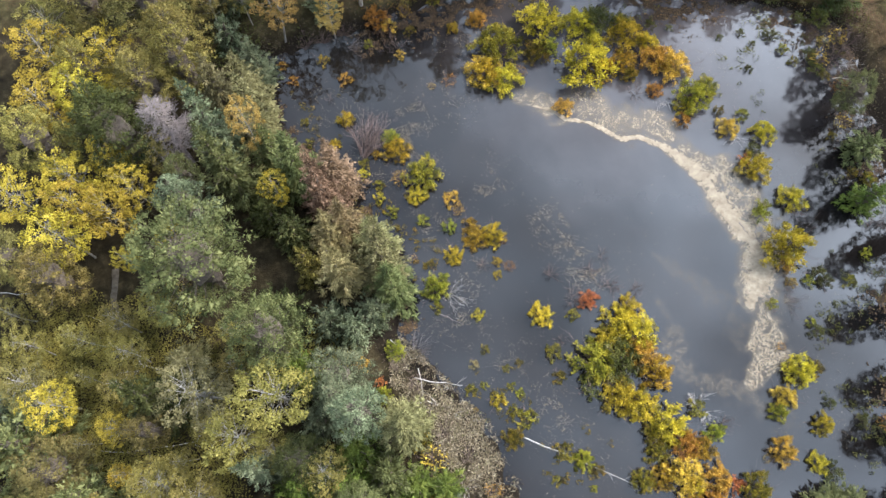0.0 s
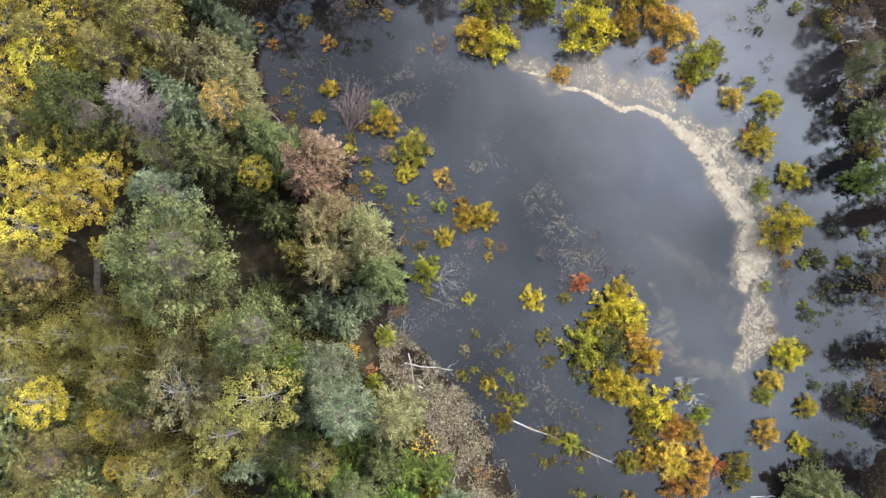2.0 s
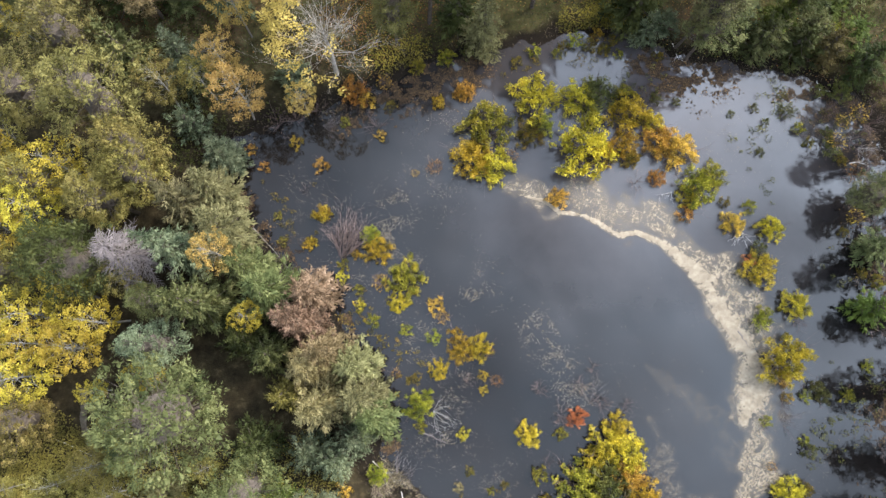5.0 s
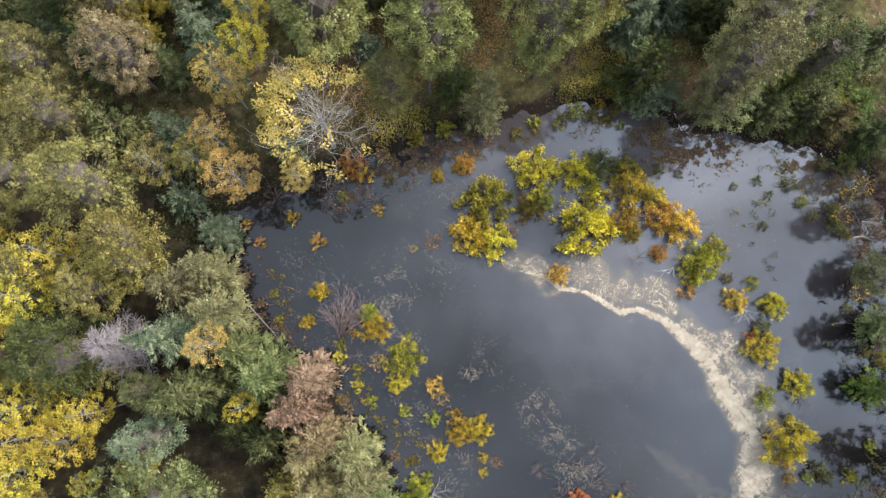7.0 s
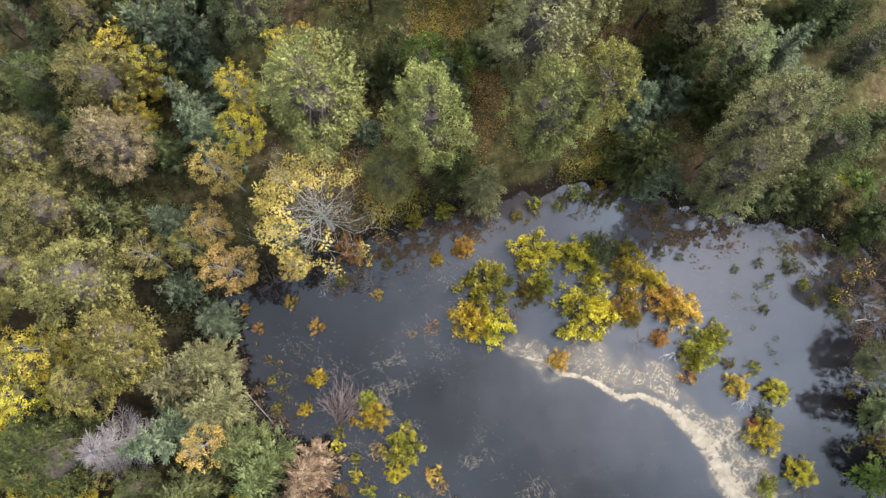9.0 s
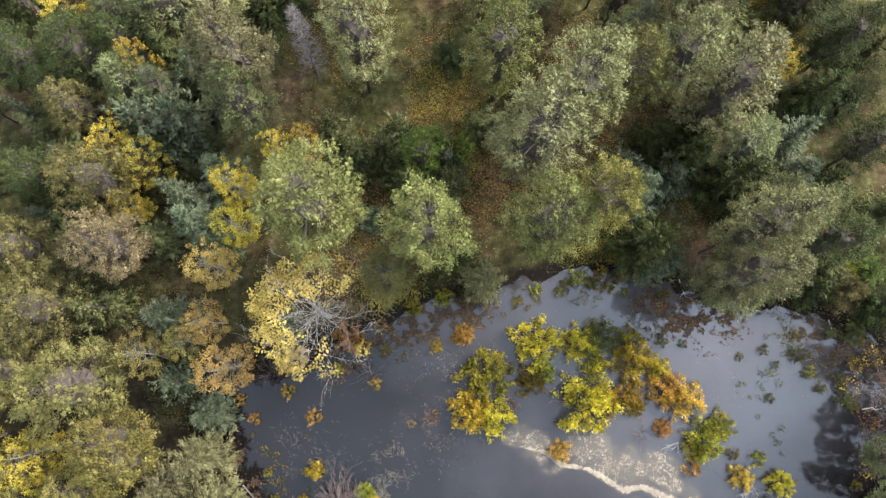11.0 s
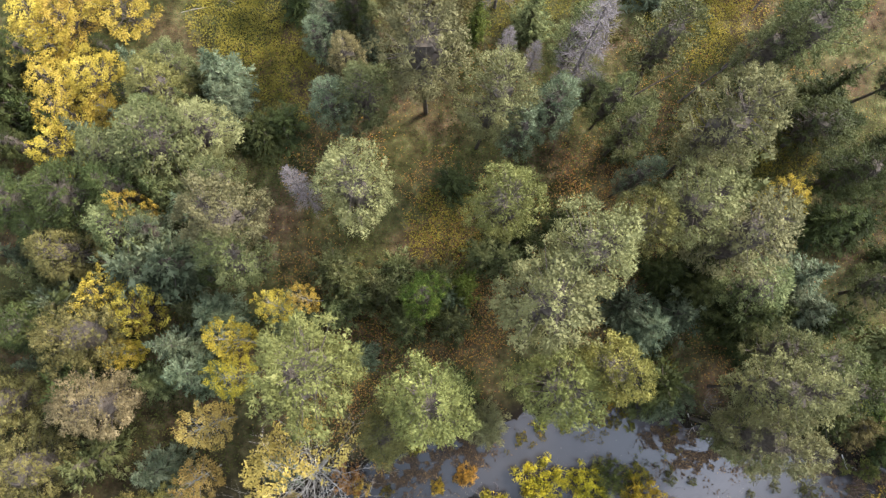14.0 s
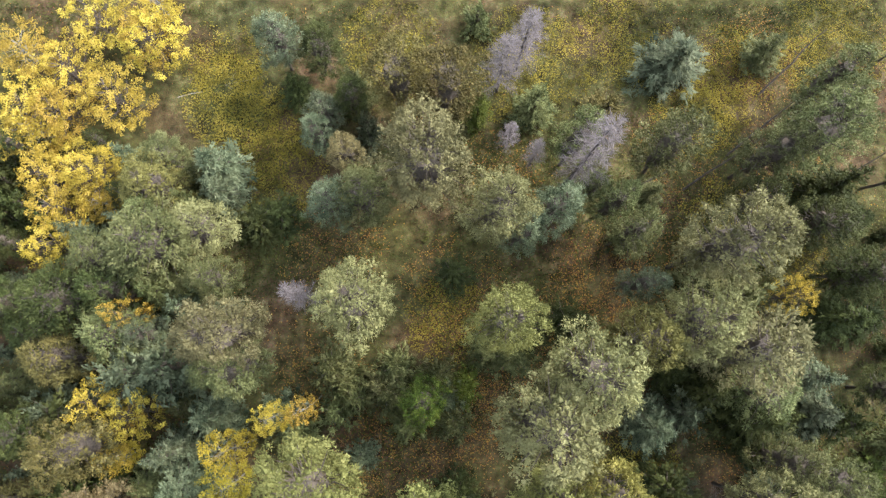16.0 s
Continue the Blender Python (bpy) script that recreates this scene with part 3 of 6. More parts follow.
def crown_shape(seed, tall=18.0, wide=3.1, low=0.34, clumps=84, per=40, leaf=0.3, lumps=(0.42, 0.75), stout=0.2, limb=0.045, widest=0.5, trunk_bend=0.25, broad=False, share=0.4, shell=0.6, flat=0.8):
    """A trunk with limbs that end in lumps of leaves, the lumps laid over an uneven oval crown."""
    rng = np.random.default_rng(seed)
    bend = rng.normal(0, trunk_bend, (2, 2))
    spine = lambda z: np.array((bend[0, 0] * math.sin(z / tall * 2.5), bend[0, 1] * math.sin(z / tall * 2.9), z))
    wood = [tube([spine(z) for z in np.linspace(-0.3, tall * 0.96, 7)], np.linspace(stout, 0.03, 7), 6)]
    arms, at, axes, radii = rng.uniform(0, 6.28, 5), [], [], []
    outline = lambda t: wide * (math.sqrt(max(0.0, 1 - ((t - widest) / (1.02 - widest)) ** 2)) if t > widest else 0.42 + 0.58 * (t / widest) ** 0.7)
    for i in range(clumps):
        t = 1 - ((i + 0.5) / clumps) ** 1.2 * 0.99
        a = i * GOLDEN + rng.normal(0, 0.22)
        lobe = 0.90 + 0.13 * math.sin(a * 2 + arms[0] + t * 4) + 0.12 * math.sin(a * 3 + arms[1] - t * 7)
        rad = outline(t) * lobe * (rng.uniform(0.80, 1.06) if rng.random() < shell else math.sqrt(rng.uniform(0.05, 0.9)))
        z = tall * (low + (1 - low) * t)
        c = spine(z) + np.array((math.cos(a) * rad, math.sin(a) * rad, rng.normal(0, 0.2)))
        at.append(c)
        axes.append((math.cos(a), math.sin(a), -0.25 + 1.3 * t * t))
        radii.append(rng.uniform(*lumps) * (1.0 - 0.22 * t))
        foot = spine(max(tall * low * 0.7, z - 0.6 * rad - 0.3))
        if rad > 0.35 and i % 2:
            wood.append(tube([foot, (foot + c) / 2 + rng.normal(0, 0.14, 3) + (0, 0, 0.1), c], [limb * 1.3, limb, limb * 0.3], 3))
    crown = puffs(rng, at, axes, radii, per, leaf, leaf * (0.62 if broad else 0.46), 0.25, 1.1, flat, 0.46 if share else 0.25)
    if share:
        wood.append(shade_hull(rng, spine, tall * 0.97, low, outline, share))
    return joined(wood), crown


def twiggy(rng, foot, way, reach, thick, depth, pieces, spread=0.55, rise=0.1):
    """A bare limb that forks into finer ones."""
    mid = foot + way * reach * 0.5 + rng.normal(0, 0.06 * reach, 3)
    tip = foot + way * reach + rng.normal(0, 0.08 * reach, 3) + (0, 0, rise * reach)
    pieces.append(tube([foot, mid, tip], [thick, thick * 0.72, thick * 0.35], 3 if thick < 0.05 else 5))
    if depth:
        for u in np.linspace(0.35, 1.0, 4):
            d = way + rng.normal(0, spread, 3)
            p = foot + (mid - foot) * (u * 2) if u < 0.5 else mid + (tip - mid) * (u * 2 - 1)
            twiggy(rng, p, d / np.linalg.norm(d), reach * rng.uniform(0.38, 0.6), thick * 0.5, depth - 1, pieces, spread, rise)


def snag_shape(seed, tall=13.0, wide=1.9):
    """A dead spruce: bare trunk, drooping bare branches with fine twigs."""
    rng = np.random.default_rng(seed)
    wood = [tube([(0, 0, -0.3), (0.1, 0, tall * 0.5), (0, 0, tall)], [0.16, 0.1, 0.015], 6)]
    base, way, ups, length = [], [], [], []
    for i in range(70):
        t = 0.22 + 0.77 * i / 69
        reach = wide * (1 - t) ** 0.6 * rng.uniform(0.7, 1.2) + 0.2
        a = i * GOLDEN + rng.normal(0, 0.3)
        d = np.array((math.cos(a), math.sin(a), rng.uniform(-0.25, 0.5)))
        d /= np.linalg.norm(d)
        foot = np.array((0, 0, t * tall))
        wood.append(tube([foot, foot + d * reach * 0.6, foot + d * reach + (0, 0, 0.15 * reach)], [0.045, 0.03, 0.014], 3))
        for u in np.linspace(0.25, 1, 7):
            for s in (-1, 1, 0.3):
                base.append(foot + d * reach * u + (0, 0, 0.1 * reach * u * u))
                way.append(d + np.cross(d, (0, 0, 1)) * s * 1.1 + rng.normal(0, 0.3, 3))
                ups.append((0, 0, 1.0))
                length.append(rng.uniform(0.25, 0.6))
    return joined(wood), kites(np.array(base), np.array(way), np.array(ups), np.array(length), 0.036)


def bare_crown_shape(seed, tall=15.0, wide=4.2):
    """A broad leafless crown of forking pale limbs, with leaves left on some of them."""
    rng = np.random.default_rng(seed)
    wood = [tube([(0, 0, -0.3), (0.1, 0.1, tall * 0.3), (0, 0.2, tall * 0.6)], [0.2, 0.16, 0.09], 7)]
    for i in range(24):
        a, t = i * GOLDEN, rng.uniform(0.3, 0.62)
        lift = rng.uniform(0.45, 1.35)
        d = np.array((math.cos(a) * math.cos(lift), math.sin(a) * math.cos(lift), math.sin(lift)))
        twiggy(rng, np.array((0, 0.1, t * tall)), d, wide * rng.uniform(0.7, 1.05), 0.030, 3, wood, 0.62)
    at, axes, radii = [], [], []
    for i in range(190):
        a, u = rng.normal(2.7, 1.15), math.sqrt(rng.uniform(0.08, 1.0))
        r = wide * u
        at.append((math.cos(a) * r, math.sin(a) * r, tall * (0.98 - 0.42 * u * u * rng.uniform(0.4, 1.2))))
        axes.append((math.cos(a), math.sin(a), 0.6)), radii.append(rng.uniform(0.2, 0.42))
    return joined(wood), puffs(rng, at, axes, radii, 20, 0.2, 0.13, 0.3, 1.2, 0.6, 0.25, True)


def shrub_shape(seed, wide=1.0, tall=1.1, clumps=20, per=34, leaf=0.15, lump=(0.16, 0.26)):
    """A rounded bush: stems from one foot, lumps of fine leaves over a dome, bare twigs standing out of it."""
    rng = np.random.default_rng(seed)
    wood, at, axes, radii = [], [], [], []
    for i in range(clumps):
        a, u = i * GOLDEN + rng.normal(0, 0.3), math.sqrt((i + 0.5) / clumps)
        r = wide * u * rng.uniform(0.6, 1.08)
        c = np.array((math.cos(a) * r, math.sin(a) * r, tall * (1.0 - 0.66 * u * u) * rng.uniform(0.6, 1.1)))
        wood.append(tube([(0.05 * math.cos(a), 0.05 * math.sin(a), -0.25), c * (0.6, 0.6, 0.5), c + (0, 0, 0.12)], [0.022, 0.017, 0.007], 3))
        at.append(c), axes.append(c + (0, 0, 0.5)), radii.append(wide * rng.uniform(*lump))
    for i in range(8 if clumps > 20 else 3):
        a, lift = i * GOLDEN + rng.normal(0, 0.4), rng.uniform(0.1, 0.9)
        d = np.array((math.cos(a) * math.cos(lift), math.sin(a) * math.cos(lift), math.sin(lift)))
        twiggy(rng, d * wide * 0.4, d, wide * rng.uniform(0.6, 0.95), 0.014, 1, wood, 0.4)
    return joined(wood), puffs(rng, at, axes, radii, per, leaf, leaf * 0.62, 0.4, 1.1, 0.8, 0.55)


def bare_shrub_shape(seed, wide=1.0, tall=1.1, stems=11):
    rng = np.random.default_rng(seed)
    wood = []
    for i in range(stems):
        a, lift = i * GOLDEN, rng.uniform(0.3, 1.3)
        d = np.array((math.cos(a) * math.cos(lift) * wide, math.sin(a) * math.cos(lift) * wide, math.sin(lift) * tall))
        twiggy(rng, np.array((0, 0, -0.1)), d / np.linalg.norm(d), np.linalg.norm(d) * rng.uniform(0.75, 1.05), 0.02, 2, wood, 0.5)
    return joined(wood)


SHAPES = {
    "spruce": [(fir_shape(s, 14.0, w, 0.08, n, 1.0), 14.0, w) for s, w, n in ((1, 2.3, 84), (2, 2.6, 92), (3, 2.1, 78), (4, 2.5, 88))],
    "tree": [(crown_shape(s, 18.0, 2.7, lo, 200, 31, 0.21, (0.30, 0.54), 0.2, 0.04, wd, 0.2), 18.0, 2.7) for s, lo, wd in ((11, 0.30, 0.26), (12, 0.24, 0.20), (13, 0.34, 0.30), (14, 0.28, 0.16))],
    "pine": [(crown_shape(s, 18.0, 3.1, lo, 250, 46, 0.19, (0.34, 0.60), 0.2, 0.045, wd, 0.2), 18.0, 3.1) for s, lo, wd in ((16, 0.30, 0.52), (17, 0.34, 0.48), (18, 0.26, 0.56), (19, 0.32, 0.5))],
    "broad": [(crown_shape(s, 15.0, 4.2, 0.25, 260, 42, 0.20, (0.42, 0.76), 0.22, 0.022, 0.46), 15.0, 4.2) for s in (21, 22, 23)],
    "airy": [(crown_shape(s, 11.0, 2.4, 0.34, 120, 32, 0.16, (0.22, 0.42), 0.11, 0.012, 0.5, 0.5, True, 0, 0.6, 0.55), 11.0, 2.4) for s in (31, 32, 33)],
    "young": [(fir_shape(s, 5.0, 1.6, 0.06, 34, 0.62, -14.0, 0.07, 0.24, 0.5, 0.25, 19), 5.0, 1.6) for s in (41, 42, 43)],
    "larch": [(crown_shape(s, 9.0, 3.0, 0.22, 120, 40, 0.16, (0.26, 0.46), 0.12, 0.03, 0.45, 0.5, True, 0, 0.6, 0.6), 9.0, 3.0) for s in (45, 46, 47)],
    "snag": [(snag_shape(s), 13.0, 1.9) for s in (51, 52)],
    "bare": [(bare_crown_shape(61), 15.0, 4.2)],
}
NAMES = {"spruce": ("spruce_tree", "crown"), "tree": ("tall_tree", "crown"), "broad": ("broad_tree", "crown"), "airy": ("birch_tree", "crown"),
         "young": ("young_tree", "crown"), "larch": ("larch_tree", "crown"), "pine": ("pine_tree", "crown"), "snag": ("dead_spruce", "crown"), "bare": ("half_bare_tree", "crown")}
WORDS = {"dark": "dark green", "fern": "deep green", "sage": "sage green", "green": "green", "olive": "olive green", "bright": "fresh green", "blue": "blue-green", "pale": "pale grey-green", "lime": "yellow-green",
         "gold": "golden yellow", "moss": "moss green", "lemon": "bright lemon-yellow", "amber": "peach-yellow", "pink": "pinkish brown", "tan": "tan and green", "grey": "grey"}
LOOKS = {"spruce": "spruce with layered drooping branches on the forest bank", "tree": "tall conifer with spreading needled boughs in the forest", "broad": "broad dense-crowned tree among the spruces",
         "airy": "airy birch with thin pale limbs and autumn leaves", "young": "young bushy conifer under the taller trees", "pine": "tall pine with a dense rounded crown of tufts", "larch": "larch with long feathery autumn boughs", "snag": "dead bare spruce with fine twigs in the forest",
         "bare": "half-bare tree with pale forking limbs by the shore"}
GROWN, plant_rng = {}, random.Random(7)


def plant(kind, x, y, top, wide, leaf, turn=None):
    """A tree of that kind with its tip at the height top, its crown that many metres from the middle to the edge."""
    shapes = SHAPES[kind]
    k = plant_rng.randrange(len(shapes))
    (wood, leaves), tall0, wide0 = shapes[k]
    z = float(ground_z(x, y))
    m = Matrix.LocRotScale((x, y, max(z, -0.3)), Euler((plant_rng.gauss(0, 0.02), plant_rng.gauss(0, 0.02), plant_rng.uniform(0, 6.28) if turn is None else turn)),
                           (wide / wide0, wide / wide0, (top - z) / tall0))
    key = kind, k, leaf
    if key not in GROWN:
        thing = new(NAMES[kind][0])
        bark = {"airy": BIRCH, "snag": DEADWOOD, "bare": TAN_TWIG}.get(kind, BARK)
        # the trunk mesh also holds the dark inner hull where one was added
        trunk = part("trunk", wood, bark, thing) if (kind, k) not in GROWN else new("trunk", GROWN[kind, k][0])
        trunk.parent = thing
        if (kind, k) in GROWN:
            crown = new(NAMES[kind][1], GROWN[kind, k][1].copy())
            crown.data.materials[0] = DEADWOOD if kind == "snag" else LEAF[leaf]
            crown.parent = thing
        else:
            crown = part(NAMES[kind][1], leaves, DEADWOOD if kind == "snag" else LEAF[leaf], thing)
        GROWN[kind, k] = trunk.data, crown.data
        tagged(thing, WORDS[leaf] + " " + LOOKS[kind], "dead tree" if kind == "snag" else "tree", NAMES[kind][0].replace("_", " ") + "s round the pond")
        thing.matrix_basis = m
        GROWN[key] = thing
        return thing
    copy = copy_thing(GROWN[key], m)
    copy.matrix_basis = m
    return copy


# west bank, along the water
plant("spruce", -21.9, 32, 15.7, 2.6, "blue")
plant("spruce", -21.2, 36.2, 12.5, 2.7, "sage")
plant("spruce", -19.2, 37.6, 10.2, 2.6, "sage")
plant("spruce", -18.9, 41.6, 7, 2.1, "blue")
plant("spruce", -17.9, 33.4, 12.2, 2.8, "sage")
plant("spruce", -19, 26.8, 16.8, 2.9, "fern")
plant("spruce", -13.6, 28, 12.9, 2.9, "fern")
plant("spruce", -15.8, 30.4, 10, 2.4, "fern")
plant("spruce", -9.6, 28, 12, 2.4, "pink")
plant("spruce", -10.2, 25, 15.6, 2.3, "pink")
plant("spruce", -7.9, 22.8, 11.4, 2.1, "tan")
plant("spruce", -9.6, 20.9, 11.4, 2.3, "tan")
plant("spruce", -8.9, 18, 12.5, 2.4, "tan")
plant("spruce", -5.3, 21, 10.4, 2.3, "sage")
plant("spruce", -4.6, 18, 15.6, 2.4, "sage")
plant("spruce", -3.4, 16.1, 10.4, 2.4, "fern")
plant("young", -12, 18.4, 8.5, 1.4, "lime")
plant("broad", -20.5, 17.3, 16.2, 5.6, "fern")
plant("broad", -29, 30.2, 13.6, 4.1, "dark")
plant("broad", -13.9, 10.5, 15.4, 3.6, "fern")
plant("airy", -27.5, 25.4, 10.4, 2.2, "gold")
plant("tree", -22.1, 23.1, 13.4, 2.4, "blue")
plant("airy", -17.4, 30.6, 13.2, 1.9, "amber")
plant("broad", -25.1, 39.6, 13.6, 3.2, "lime")
plant("broad", -8, 7.7, 8.5, 3, "blue")
plant("tree", -8.2, 5.8, 10.4, 2.2, "blue")
plant("tree", -6.1, 4.2, 15, 2.4, "blue")
plant("spruce", -2.4, 3.6, 14, 2.6, "sage")
plant("spruce", -14.7, 0.1, 13.8, 1.8, "blue")
plant("airy", -19.4, 6.3, 12, 3.5, "sage")
plant("airy", -13.2, 5.9, 14, 3.2, "lime")
plant("airy", -16.5, 2.5, 11, 3, "lime")
plant("spruce", -23.5, 6, 15.2, 2.8, "dark")
plant("airy", -32.8, 5.4, 8.5, 2.4, "gold")
plant("broad", -32.4, 0, 7.6, 3.5, "olive")
plant("snag", -25.2, 30.8, 12.6, 3.2, "grey")
plant("airy", -33.1, 25.2, 11.3, 2.8, "gold")
plant("airy", -33.7, 20.2, 10.7, 3, "gold")
plant("broad", -34.2, 16.9, 10.6, 3.2, "lime")
plant("airy", -30.2, 23.2, 9.8, 2.6, "gold")
plant("airy", -32.6, 22.6, 11.2, 2.4, "gold")
plant("airy", -30.6, 27.6, 10.4, 2.2, "gold")
plant("broad", -36.6, 29, 12, 3.5, "lime")
plant("airy", -37.6, 24, 11, 3.2, "gold")
plant("broad", -38, 18.5, 10.4, 3.2, "olive")
plant("airy", -35.6, 6.9, 8.4, 2.6, "olive")
plant("broad", -33.6, -3.5, 6.4, 2.8, "olive")
plant("airy", -28.3, -4.5, 7, 2.8, "lime")
plant("airy", -19.3, -2.3, 9, 2.8, "lime")
plant("tree", -6.2, -2.8, 8, 2.3, "fern")
plant("young", -2.5, -4.6, 5, 1.9, "bright")
plant("young", 2.4, -4.3, 5, 1.9, "blue")
plant("tree", -11.4, 0.8, 10, 2.2, "dark")
plant("young", -12, 8.6, 8, 2.1, "bright")
plant("young", -5.6, 14.3, 5, 1.6, "blue")
plant("young", -7.5, 12.4, 6, 1.7, "blue")
plant("young", -22.8, 9.8, 5, 1.9, "sage")
plant("tree", -12.6, -4.3, 8.4, 2, "dark")
plant("airy", -23.5, -1, 8, 2.6, "lime")
plant("airy", -8.8, 0.2, 8.6, 2.2, "lime")
plant("young", -9.6, 13, 5.5, 1.8, "blue")
plant("young", -14.6, 14.4, 7, 2.1, "dark")
plant("airy", -37.5, 34, 11, 3, "gold")
plant("airy", -33.5, 35, 10.8, 2.9, "gold")
plant("airy", -38.6, 39.8, 11, 3.2, "gold")
plant("broad", -33.5, 37.4, 11.5, 2.8, "lime")
plant("pine", -27.4, 36, 12.5, 2.8, "lime")
plant("airy", -38.7, 43, 10.4, 3, "lime")
plant("airy", -26, 29, 9.5, 1.9, "lime")
plant("tree", -24, 27.2, 9.5, 1.8, "fern")
plant("young", -16, 23.5, 7, 1.9, "dark")
plant("young", -13.5, 22.4, 6.5, 1.8, "fern")
plant("airy", -15.2, 25.4, 9, 1.6, "gold")
plant("airy", -24, 20.6, 8, 1.8, "gold")
plant("young", -9.0, -0.9, 6, 2.3, "fern")
plant("young", -6.7, 1.4, 6, 2.0, "bright")
plant("young", -4.0, -0.5, 6, 2.1, "fern")
plant("young", -1.5, -1.8, 3, 1.8, "bright")
plant("young", 1.3, -1.5, 3, 1.7, "bright")
plant("young", -11.4, -0.9, 7, 2.3, "bright")
plant("airy", -13.8, 1.4, 7, 2.0, "lime")
plant("young", -9.7, 3.9, 7, 1.9, "blue")
plant("young", -7.4, -1.8, 5, 2.1, "bright")
# north-west corner
plant("broad", -32, 51.5, 12.9, 3.9, "olive")
plant("pine", -26.2, 56.7, 14.2, 3.2, "tan")
plant("broad", -28.6, 44.2, 15.6, 4.3, "olive")
plant("broad", -30.2, 31.4, 13.4, 2.8, "dark")
plant("spruce", -22.5, 50.3, 10.9, 2.4, "blue")
plant("airy", -17, 54.7, 12.9, 2.4, "amber")
plant("airy", -15.8, 58.8, 10.2, 2.3, "gold")
plant("spruce", -19, 58.7, 12.7, 2.6, "blue")
plant("young", -28.5, 51.6, 9.6, 2.1, "green")
plant("airy", -23.9, 46.8, 10.4, 2.4, "lime")
plant("airy", -31.3, 38.9, 11.5, 2.8, "gold")
plant("broad", -24.6, 38, 12.8, 3, "lime")
plant("airy", -16.6, 46, 11.6, 2.6, "amber")
plant("bare", -8.2, 50.8, 15.6, 5.2, "amber", 0)
plant("airy", -18.4, 50.2, 9.8, 2.2, "amber")
plant("airy", -20.4, 48, 8.4, 1.9, "lime")
plant("young", -12.4, 49.8, 4.5, 1.7, "blue")
plant("young", -21.8, 44.6, 6, 1.7, "blue")
plant("airy", -11, 46.6, 6.5, 1.7, "amber")
plant("spruce", -20.9, 61.2, 12.9, 2.5, "blue")
plant("spruce", -18.0, 64.0, 10, 2.6, "blue")
plant("pine", -8.3, 60, 22, 4.5, "moss")
plant("pine", 1.4, 56.4, 22.8, 3.6, "moss")
plant("pine", -2, 54.2, 14, 2.6, "moss")
plant("spruce", 6.8, 53.9, 12.7, 2.2, "pale")
plant("young", -4.7, 60.3, 5.6, 1.4, "blue")
plant("larch", -26.6, 66.2, 11.6, 2.7, "lemon")
plant("broad", -28.2, 62.2, 15, 3.6, "olive")
plant("airy", -26, 61, 6, 1.6, "gold")
plant("broad", -35, 57, 12, 3.5, "olive")
plant("broad", -36, 46, 13, 3.7, "olive")
plant("spruce", -24.2, 58.2, 8, 1.9, "green")
plant("tree", -33.5, 63.5, 12.5, 2.5, "dark")
plant("young", 4.2, 56.4, 5, 2.1, "dark")
# north bank
plant("pine", 10.1, 64.4, 24, 4.2, "pale")
plant("pine", 12.2, 58.2, 21.4, 3.5, "moss")
plant("pine", 15.9, 59.6, 23.4, 2.8, "lime")
plant("young", 22.7, 57.5, 8.8, 2.8, "dark")
plant("spruce", 30.8, 63.4, 12.3, 2.8, "dark")
plant("spruce", 36.2, 67.3, 12, 2.7, "blue")
plant("pine", 29.2, 57, 22, 2.9, "pale")
plant("pine", 27.4, 53.9, 21.4, 2.8, "pale")
plant("tree", 28.4, 52.6, 14.4, 2.6, "green")
plant("young", 24, 55.2, 4.6, 1.6, "blue")
plant("tree", 38.3, 56.9, 13.6, 2.8, "dark")
plant("tree", 35.4, 59.5, 16, 2.3, "green")
plant("tree", -26.1, 71.5, 12.5, 3.1, "green")
plant("tree", -30.5, 69.5, 12, 2.8, "olive")
plant("pine", -14.6, 72.1, 21.4, 3.3, "pale")
plant("tree", -14.4, 68.8, 18.8, 2.8, "green")
plant("tree", -22.3, 79.8, 14.5, 4.0, "green")
plant("tree", -19.6, 81.3, 11, 3.1, "pale")
plant("young", -15, 82.6, 4.6, 2.4, "dark")
plant("airy", -25.8, 64.2, 7.6, 1.9, "lemon")
plant("larch", -32.4, 83, 9.4, 3.2, "lemon")
plant("tree", -26.3, 75.6, 13, 2.6, "dark")
plant("tree", -35.6, 75, 12, 2.7, "dark")
plant("tree", -24, 71.8, 11, 1.8, "blue")
plant("young", -20.6, 74.4, 9.6, 1.7, "blue")
plant("larch", -24.2, 73.4, 13.2, 1.7, "lemon")
plant("pine", -4.4, 73.9, 21.2, 3.3, "pale")
plant("pine", 8.2, 73, 22, 3, "moss")
plant("tree", 20, 76, 17, 1.6, "blue")
plant("pine", 14.4, 68.6, 24.4, 3.6, "pale")
plant("pine", 19.2, 70.6, 19.8, 2.8, "olive")
plant("pine", 23.5, 72.3, 20, 3.3, "pale")
plant("tree", 28.1, 70.3, 20.6, 3.9, "pale")
plant("young", -3.3, 67, 9, 1.2, "pale")
plant("young", -4.6, 65.7, 8.6, 1.5, "green")
plant("broad", 1.2, 65.4, 11.4, 2.4, "bright")
plant("young", 4, 77.3, 3.8, 1.9, "dark")
plant("young", 3.4, 65.6, 7.6, 1.8, "blue")
plant("young", -1.4, 68.8, 7.6, 1.9, "green")
plant("young", -6.2, 67.4, 7, 1.8, "green")
plant("young", -7.4, 68.8, 8, 2.2, "green")
plant("young", -2.5, 66.4, 8.5, 2.2, "green")
plant("young", -0.6, 63.4, 8, 1.8, "green")
plant("young", 3.6, 63.4, 8, 1.8, "green")
plant("young", 2.6, 67.8, 7.5, 1.8, "green")
plant("young", -6.8, 64.8, 7, 1.8, "green")
plant("young", 10.6, 71.6, 5.4, 2.2, "dark")
plant("young", 6.8, 69.8, 4, 1.7, "green")
